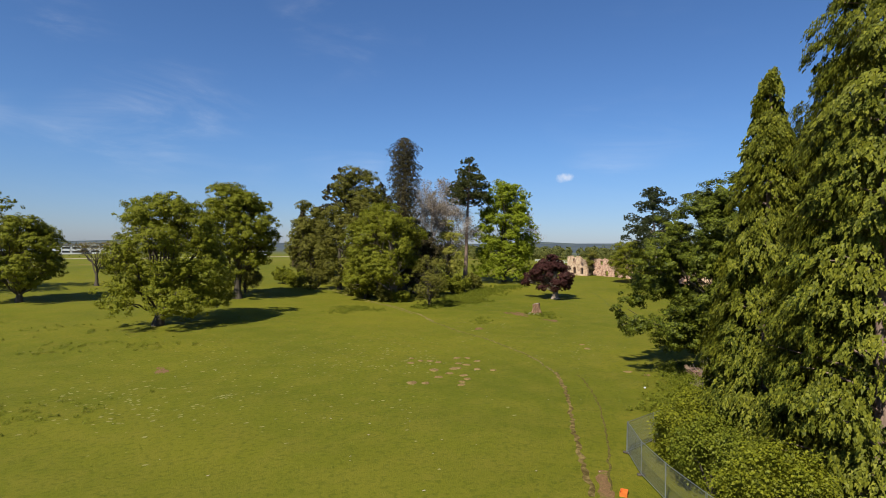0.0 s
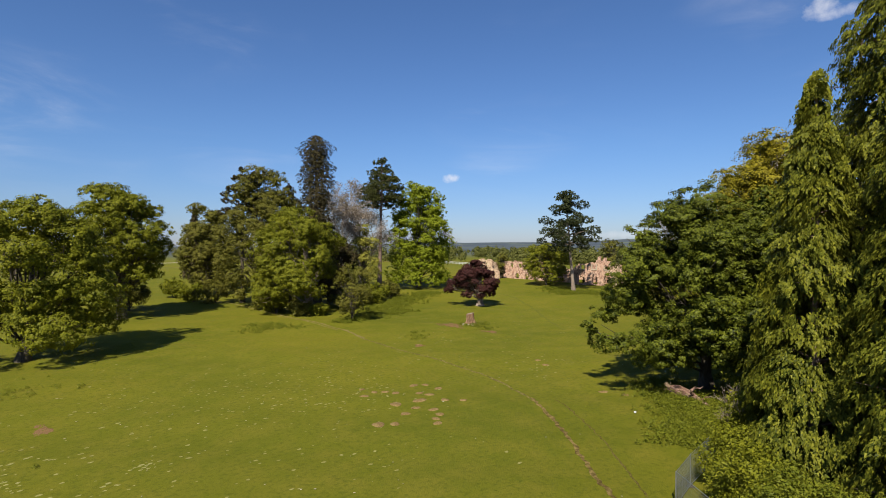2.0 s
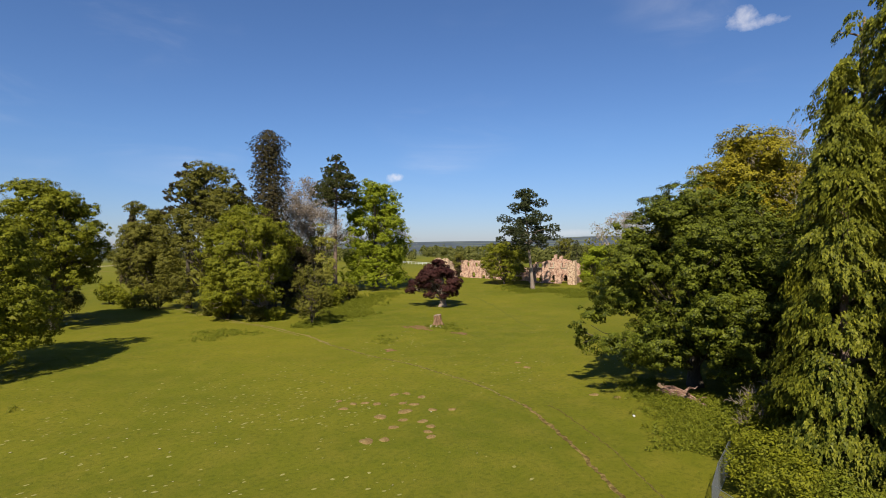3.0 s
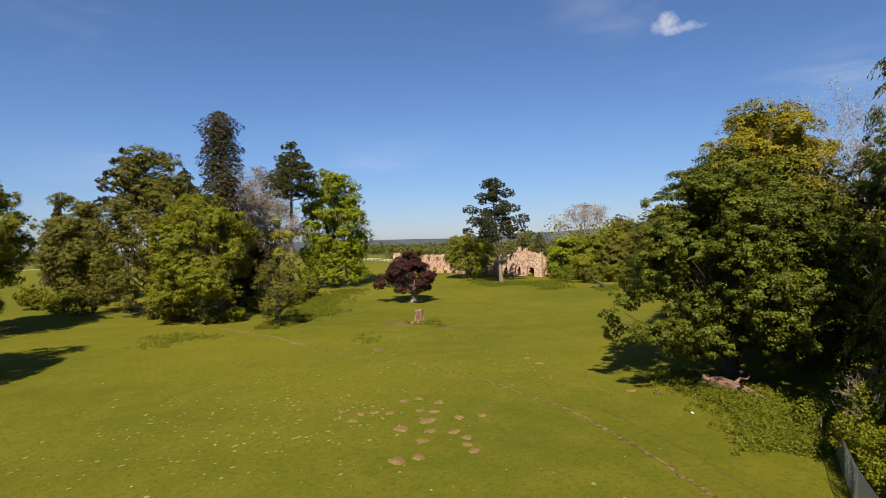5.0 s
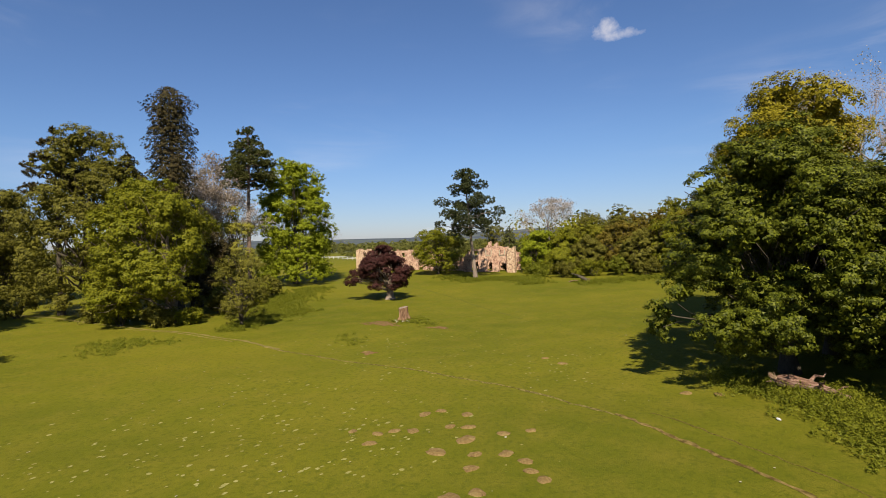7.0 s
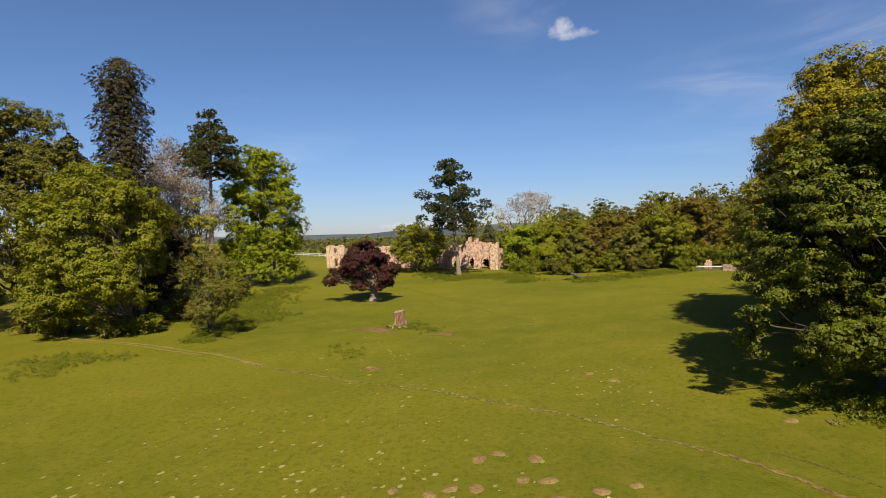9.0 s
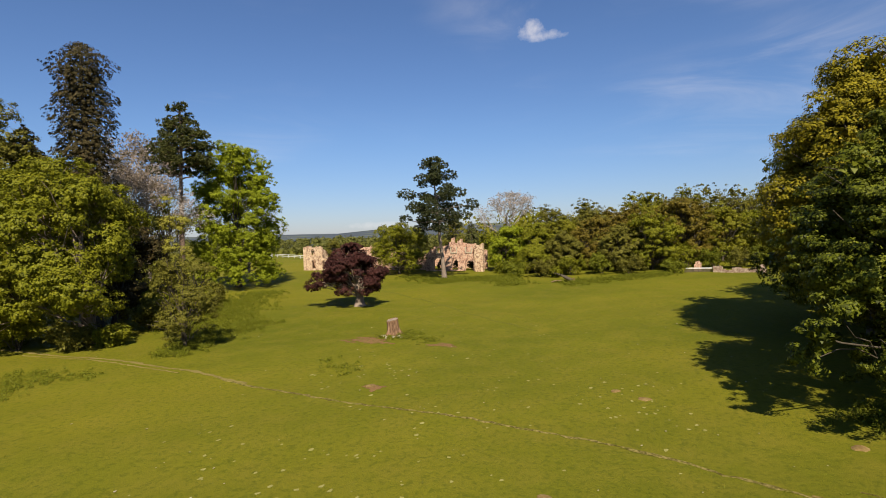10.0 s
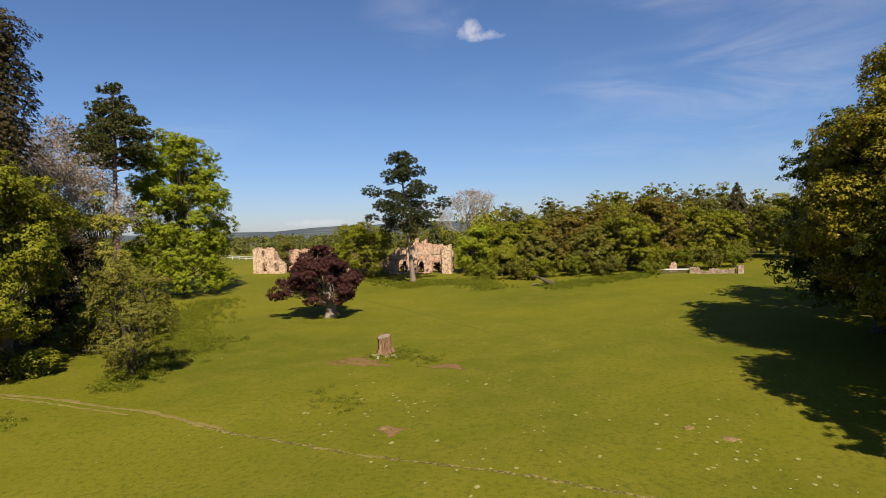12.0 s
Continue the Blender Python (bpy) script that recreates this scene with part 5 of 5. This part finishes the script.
mound_w = band(_r, (62, 105), (74, 106), 3.5, 320) + band(_r, (66, 108), (86, 121), 5.0, 620) + band(_r, (84, 121), (101, 128), 5.0, 420) + band(_r, (53, 101), (62, 104), 2.5, 200)
leafy_patch("nettle_bed", mound_w, LEAF_NETTLE, "rank grass and nettles on the low bank by the copse", 2, 0.6, 0.15, 70)
edge_w = band(_r, (118, 80), (133, 90), 4.0, 380) + band(_r, (121, 72), (139, 52), 4.0, 520) + band(_r, (122, 96), (132, 110), 4.0, 380) + band(_r, (128, 88), (128, 100), 4.0, 260)
leafy_patch("rough_grass", edge_w, LEAF_NETTLE, "rough dark grass below the ruin and the wood", 3, 0.65, 0.2, 64)
thin = band(_r, (36, 104), (46, 108), 3.0, 110) + band(_r, (40, 112), (46, 101), 2.5, 80) + band(_r, (-10, 90), (10, 84), 5.0, 70) + band(_r, (-12, 60), (0, 54), 5.0, 50) + band(_r, (68.6, 81.8), (72, 80.2), 1.6, 80) + band(_r, (69, 84), (68, 76), 1.8, 80) + band(_r, (54, 78), (57, 84), 1.6, 30) + band(_r, (-25, 110), (20, 100), 9, 90)
leafy_patch("thistle_patch", thin, LEAF_NETTLE, "dull dark green thistles and dock in the pasture", 4, 0.45, 0.13, 48)
sprinkle = list(zip(_r.uniform(-15, 120, 2600), _r.uniform(25, 125, 2600)))
leafy_patch("grass_tuft", sprinkle, LEAF_NETTLE, "scattered darker grass tufts and rosettes", 5, 0.08, 0.075, 10, "grass")


def stump():
    """The tall sawn stump with flutes, spread roots and a slanting top."""
    x, y = 69.3, 82.2
    rng = np.random.default_rng(31)
    ob = thing("tree_stump", x, y, hz(x, y), "tall weathered tree stump with fluted sides and spread roots", "stump")
    bm = bmesh.new()
    n, rows = 26, []
    flute = rng.uniform(0.84, 1.12, n)
    for u in (0, 0.08, 0.2, 0.4, 0.65, 0.85, 1.0):
        row = []
        for k in range(n):
            a = 2 * math.pi * k / n
            r = (0.58 + 0.10 * u * u + 0.30 * (1 - u) ** 2 + 0.95 * math.exp(-u * 6) * (0.5 + 0.5 * math.sin(a * 5 + 1))) * (flute[k] * 0.5 + 0.5 * rng.uniform(0.93, 1.07))
            top = 2.08 + 0.16 * math.cos(a + 0.6) + (0.05 * rng.uniform(-1, 1) if u == 1 else 0)
            row.append(bm.verts.new((r * math.cos(a) - 0.12 * u, r * math.sin(a) + 0.1 * u, -0.15 + u * top)))
        rows.append(row)
    for a, b in zip(rows[:-1], rows[1:]):
        for k in range(n):
            bm.faces.new((a[k], a[(k + 1) % n], b[(k + 1) % n], b[k]))
    part("trunk", bm, MAT_STUMP, ob)
    bm = bmesh.new()
    hub = bm.verts.new((-0.12, 0.1, 1.95))
    ring = [bm.verts.new((v.x * 0.98, v.y * 0.98, v.z - 0.05)) for v in [bpy.data.objects[ob.children[0].name].data.vertices[len(ob.children[0].data.vertices) - n + k].co for k in range(n)]]
    for k in range(n):
        bm.faces.new((ring[k], ring[(k + 1) % n], hub))
    part("cut_top", bm, MAT_PALE_BARK, ob, "rough sawn top")


stump()


def stone_mesh(seed):
    rng = np.random.default_rng(seed)
    bm = bmesh.new()
    bmesh.ops.create_icosphere(bm, subdivisions=2, radius=0.3)
    for v in bm.verts:
        v.co = v.co * rng.uniform(0.85, 1.12)
        v.co.z *= 0.65
    me = bpy.data.meshes.new("stone")
    bm.to_mesh(me)
    bm.free()
    me.materials.append(MAT_STONE)
    return me


STONES = [stone_mesh(s) for s in (1, 2, 3)]
for i, (dx, dy, s) in enumerate([(-1.1, 0.75, 1.1), (-0.9, 1.15, 0.8), (-1.2, -0.55, 0.9), (-0.8, -1.15, 1.2), (-1.0, -1.5, 0.8), (-1.9, 0.1, 0.6), (-1.35, 0.3, 0.7)]):
    x, y = 69.3 + dx, 82.2 + dy
    ob = new("stone", STONES[i % 3])
    ob.matrix_world = pose(x, y, hz(x, y) + 0.07 * s, 0, 0, i * 50) @ Matrix.Scale(s * 0.75, 4)
    tagged(ob, "pale field stone lying against the old stump", "stone", "stones round the stump")


def fallen_log(name, x, y, turn, length, r, label, seed, mat, limbs=3, lift=0.0, broken=True, rise=0.0):
    """A fallen trunk with a splintered end and stubs of limbs."""
    rng = np.random.default_rng(seed)
    ob = thing(name, x, y, hz(x, y) + lift, label, "log", turn=turn)
    u = np.linspace(0, 1, 17)
    pts = np.stack([u * length, 0.16 * np.sin(u * 5), r * 0.75 + 0.35 * np.sin(u * 2.2) + rise * u], 1)
    rad = r * np.interp(u, [0, 0.12, 0.3, 0.5, 0.75, 1], [0.8, 1.05, 1.0, 0.72, 0.45, 0.2]) * rng.uniform(0.92, 1.08, 17)
    v, f = tubes([(pts, rad)], 14)
    # furrows run along the stem
    rib = np.tile(rng.uniform(0.76, 1.14, 14), 17)
    mid = np.repeat(pts, 14, 0)
    v[: len(mid)] = mid + (v[: len(mid)] - mid) * rib[:, None]
    v += rng.normal(0, r * 0.045, v.shape)
    stem = part("trunk", raw_mesh("trunk", v, f), mat, ob)
    for k in range(limbs):
        i = 6 + k * 3
        e = pts[min(i, 16)] + np.array([rng.uniform(0.4, 1.0), rng.uniform(-1.2, 1.2), rng.uniform(0.1, 0.9)]) * length * 0.22
        v, f = tubes([(bend(pts[min(i, 16)], e, 5, 0.05, rng, 0.2), np.linspace(rad[min(i, 16)] * 0.5, 0.03, 5))], 6)
        part("limb", raw_mesh("limb", v, f), mat, stem)
    if broken:
        vs = [(np.array([[0.1, rng.uniform(-0.4, 0.4) * r, r * rng.uniform(0.5, 1.2)], [rng.uniform(-0.9, -0.4) * r * 1.6, rng.uniform(-0.9, 0.9) * r, r * rng.uniform(0.3, 2.3)]]), [r * 0.2, 0.02]) for _ in range(22)]
        v, f = tubes(vs, 5)
        part("splintered_end", raw_mesh("splintered_end", v, f), MAT_DEAD, stem, "pale splintered break")
    return ob


fallen_log("fallen_log", 49.4, 36.0, -112.0, 4.6, 0.46, "splintered fallen trunk lying at the foot of the sycamore", 41, MAT_ROTTEN, 3, 0.45, rise=-0.6)
fallen_log("fallen_log", 124.6, 70.2, 104.0, 3.6, 0.4, "old dark fallen tree by the edge of the wood", 42, MAT_BARK, 3, rise=1.3)
fallen_log("fallen_log", 123.4, 74.2, -100.0, 2.4, 0.13, "pale barkless branch lying in the grass", 43, MAT_DEAD, 1, broken=False)


def sack():
    ob = new("feed_sack", stone_mesh(77))
    ob.data.materials.clear()
    ob.data.materials.append(MAT_WHITE)
    ob.matrix_world = pose(42.7, 36.1, hz(42.7, 36.1) + 0.08, 0, 0, 30) @ Matrix.Diagonal((0.7, 0.4, 0.4, 1))
    tagged(ob, "crumpled white sack lying in the grass", "sack")


sack()


# ---- mesh fence by the cypresses ----
def mesh_panel():
    """A temporary fence panel, 3.5 m long: tube frame, fine wires, two feet."""
    ob = thing("mesh_fence", 0, 0, 0, "grey welded mesh fence panel with a tubular steel frame", "fence", "mesh fence panels")
    length, tall = 3.45, 2.0

    def bar(name, a, b, r, label=""):
        v, f = tubes([(np.array([a, b], float), [r, r])], 6)
        return part(name, raw_mesh(name, v, f), MAT_METAL, ob, label)

    for x in (0, length):
        bar("post", (x, 0, 0.05), (x, 0, tall + 0.05), 0.022)
    for z in (0.12, tall):
        bar("rail", (0, 0, z), (length, 0, z), 0.019)
    wires = [(np.array([[x, 0, 0.12], [x, 0, tall]]), [0.004] * 2) for x in np.arange(0.06, length, 0.06)]
    wires += [(np.array([[0, 0, z], [length, 0, z]]), [0.004] * 2) for z in np.arange(0.3, tall, 0.22)]
    v, f = tubes(wires, 3)
    tagged(part("wire_mesh", raw_mesh("wire_mesh", v, f), MAT_METAL, ob), kind="stuff")
    for x in (0, length):
        bm = bmesh.new()
        bmesh.ops.create_cube(bm, size=1.0)
        bmesh.ops.scale(bm, vec=(0.2, 0.45, 0.1), verts=bm.verts)
        bmesh.ops.bevel(bm, geom=bm.edges[:], offset=0.02, segments=1, affect="EDGES")
        bmesh.ops.translate(bm, vec=(x, 0, 0.05), verts=bm.verts)
        part("foot", bm, MAT_BARK, ob, "dark rubber foot block")
    return ob


def fence_run(line):
    first = None
    for (ax, ay), (bx, by) in zip(line[:-1], line[1:]):
        m = pose(ax, ay, hz(ax, ay) + 0.02, 0, -math.degrees(math.atan2(hz(bx, by) - hz(ax, ay), 3.5)), math.degrees(math.atan2(by - ay, bx - ax)))
        if first is None:
            first = mesh_panel()
            first.matrix_world = m
        else:
            copy_thing(first, m)


fence_run([(38.6, 27.4), (35.1, 27.0), (31.7, 26.6), (28.4, 26.0), (26.3, 23.2), (24.5, 20.2), (23.1, 17.0), (22.0, 13.7)])
for i, (x, y, h) in enumerate([(38.9, 27.5, 2.3), (40.6, 28.2, 1.6)]):
    v, f = tubes([(np.array([[0, 0, -0.2], [0.03, 0, h]]), [0.06, 0.05])], 7)
    ob = tagged(part("fence_post", raw_mesh("fence_post", v, f), MAT_DEAD), "weathered wooden post at the end of the mesh fence", "post", "old fence posts")
    ob.matrix_world = pose(x, y, hz(x, y), 3, 0, 40 * i)


def crate():
    bm = bmesh.new()
    box(bm, -0.3, 0.3, -0.2, 0.2, 0, 0.04)
    for x0, x1, y0, y1 in ((-0.3, 0.3, -0.2, -0.17), (-0.3, 0.3, 0.17, 0.2), (-0.3, -0.27, -0.17, 0.17), (0.27, 0.3, -0.17, 0.17)):
        box(bm, x0, x1, y0, y1, 0.04, 0.22)
    ob = tagged(part("crate", bm, MAT_ORANGE), "small orange plastic crate lying by the fence", "crate")
    ob.matrix_world = pose(23.3, 21.9, hz(23.3, 21.9), 0, 0, 35)


crate()


# ---- the low garden wall and gate at the wood's edge ----
def low_wall():
    a, b = (141.0, 43.3), (138.6, 35.2)
    ob = thing("garden_wall", a[0], a[1], hz(*a), "low broken red brick wall at the end of the pasture", "wall")
    ragged_wall("wall", ob, (0, 0), (b[0] - a[0], b[1] - a[1]), 0.45, [(0, 1.3), (1.6, 1.25), (2.0, 0.8), (4.0, 1.0), (6.5, 0.9), (8.6, 1.3)], [], 110, "", MAT_BRICK_OLD)
    ragged_wall("pier", ob, (-2.9, -8.3), (-2.9, -9.4), 0.8, [(0, 2.0), (1.1, 2.2)], [], 111, "ivy-grown brick pier", MAT_BRICK_OLD)
    pier = thing("gate_pier", 144.6, 45.4, hz(144.6, 45.4), "broken brick and stone pier behind the low wall", "pier")
    ragged_wall("shaft", pier, (0, 0), (0, 1.5), 0.9, [(0, 1.4), (0.9, 2.6), (1.5, 1.5)], [], 112, "", MAT_BRICK)
    gate = thing("field_gate", 141.2, 48.8, hz(141.2, 48.8), "low dark boarded gate with a broad white top rail", "gate", turn=-85.0)
    bm = bmesh.new()
    box(bm, 0, 5.4, -0.12, 0.12, 0.82, 1.02)
    part("top_rail", bm, MAT_WHITE, gate, "broad white painted rail")
    for z in (0.12, 0.36, 0.60):
        bm = bmesh.new()
        box(bm, 0.1, 5.3, -0.03, 0.03, z - 0.09, z + 0.09)
        part("board", bm, MAT_BARK, gate)
    for x in (0.0, 2.7, 5.4):
        bm = bmesh.new()
        box(bm, x - 0.07, x + 0.07, -0.07, 0.07, -0.2, 0.815)
        part("post", bm, MAT_BARK, gate)


low_wall()


def rail_fence(start, end, tall, label):
    a, b = np.array(start, float), np.array(end, float)
    ln = np.hypot(*(b - a))
    ob = thing("rail_fence", a[0], a[1], 0, label, "fence")
    n = max(2, int(ln / 4))
    for i in range(n + 1):
        p = (b - a) * i / n
        z = hz(*(a + p))
        bm = bmesh.new()
        box(bm, p[0] - 0.08, p[0] + 0.08, p[1] - 0.08, p[1] + 0.08, z - 0.2, z + tall)
        part("post", bm, MAT_WHITE, ob)
    for u in (0.45, 0.9):
        pts = np.array([[*((b - a) * i / n), hz(*(a + (b - a) * i / n)) + tall * u] for i in range(n + 1)])
        v, f = tubes([(pts, np.full(n + 1, 0.1))], 4)
        part("rail", raw_mesh("rail", v, f), MAT_WHITE, ob)


rail_fence((170, 158), (200, 235), 1.3, "long white painted rail fence across the far meadow")


# ---- distance: trees, roads and buildings ----
def far_trees(name, line, tall, wide, count, label, seed, leaf=1.3, each=150, mat=None):
    """A belt of distant trees along a line: uneven rounded crowns of leaf clumps, as one mesh."""
    rng = np.random.default_rng(seed)
    pts = np.array(line, float)
    seg = np.hypot(*np.diff(pts, axis=0).T)
    cum = np.concatenate([[0], np.cumsum(seg)])
    s = rng.uniform(0, cum[-1], count)
    x, y = np.interp(s, cum, pts[:, 0]) + rng.normal(0, wide, count), np.interp(s, cum, pts[:, 1]) + rng.normal(0, wide, count)
    h = tall * rng.uniform(0.5, 1.15, count)
    r = h * rng.uniform(0.38, 0.62, count)
    idx = np.repeat(np.arange(count), each)
    d = unit(sphere_dirs(rng, len(idx)) + [0, 0, 0.25])
    lump = 1 + 0.22 * np.sin(d[:, 0] * 5 + idx) * np.sin(d[:, 1] * 4 + idx * 1.7) + 0.15 * np.sin(d[:, 2] * 9 + idx)
    q = lump * rng.uniform(0.7, 1.02, len(idx))
    c = np.stack([x[idx] + d[:, 0] * r[idx] * q, y[idx] + d[:, 1] * r[idx] * q, height(x, y)[idx] + h[idx] * 0.5 + d[:, 2] * h[idx] * 0.5 * q], 1)
    nrm = unit(d + sphere_dirs(rng, len(idx)) * 0.5)
    lf = leaf * rng.uniform(0.6, 1.3, len(idx)) * (h[idx] / tall) ** 0.5
    return tagged(part(name, leaf_mesh(name, leaf_tris(c, nrm, sphere_dirs(rng, len(idx)), lf, 0.8)), mat or LEAF_FAR), label, "trees", kind="stuff")


def ring(az0, az1, dist, n=12):
    return [(dist * math.sin(radians(a)), dist * math.cos(radians(a))) for a in np.linspace(az0, az1, n)]


far_trees("far_trees", ring(-60, 20, 800), 13, 10, 150, "line of distant trees on the horizon", 1, 2.4)
far_trees("far_trees", ring(18, 70, 620), 11, 16, 200, "distant hedgerow trees beyond the meadow", 2, 1.9)
far_trees("far_trees", ring(48, 66, 330), 7.5, 12, 90, "hedgerow trees behind the ruined house", 3, 1.1, 220)
far_trees("far_trees", ring(64, 130, 300), 17, 18, 240, "thick wood closing the far side of the park", 4, 1.4, 220, LEAF_WOOD)
far_trees("far_trees", ring(30, 110, 1300), 13, 60, 320, "scattered far woods below the ridge", 5, 4.2, 60)
far_trees("far_trees", ring(20, 44, 420), 8, 8, 70, "low hedge across the far fields", 6, 1.3, 120)
far_trees("far_trees", [(-70, -40), (-30, -70), (40, -80), (110, -60), (160, -20)], 18, 8, 60, "trees along the near end of the park", 7, 1.5, 200, LEAF_WOOD)
far_trees("far_trees", [(-160, 60), (-150, 0), (-90, -50)], 16, 8, 40, "trees along the side of the park", 8, 1.6, 160, LEAF_WOOD)


def long_building(x, y, turn, length, deep, tall, bands, label):
    """A long low white building with window bands, seen far off."""
    ob = thing("long_building", x, y, hz(x, y), label, "building", "white buildings in the distance", turn)
    bm = bmesh.new()
    box(bm, -length / 2, length / 2, -deep / 2, deep / 2, -1.0, tall)
    part("wall", bm, MAT_WHITE, ob)
    bm = bmesh.new()
    box(bm, -length / 2 - 0.6, length / 2 + 0.6, -deep / 2 - 0.6, deep / 2 + 0.6, tall + 0.004, tall + 0.9)
    part("roof", bm, MAT_SLATE, ob)
    n = max(3, int(length / 7))
    for z in bands:
        for i in range(n):
            cx = -length / 2 + length * (i + 0.5) / n
            bm = bmesh.new()
            box(bm, cx - length / n * 0.4, cx + length / n * 0.4, -deep / 2 - 0.06, -deep / 2 - 0.005, z, z + 1.7)
            part("window", bm, MAT_GLASS, ob)
    return ob


long_building(-44, 640, 2, 40, 14, 9.0, (1.6, 5.4), "long white two-storey building with dark window bands")
long_building(-8, 655, -4, 34, 16, 10.5, (1.8, 6.2), "white flat-roofed building beyond the fields")
long_building(-70, 600, 6, 22, 12, 5.5, (1.4,), "low white shed beside the far road")
long_building(118, 560, -8, 30, 12, 5.0, (1.4,), "low white shed seen between the trees")
strip("road", [(-260, 430), (-120, 425), (0, 430), (130, 440), (260, 470)], 5.0, MAT_STONE, "pale straight road across the far fields", 0.25, 11, 0.03)
strip("road", [(-120, 300), (0, 290), (120, 300), (240, 330)], 2.5, MAT_DRY, "pale farm track beyond the oaks", 0.2, 12, 0.1)
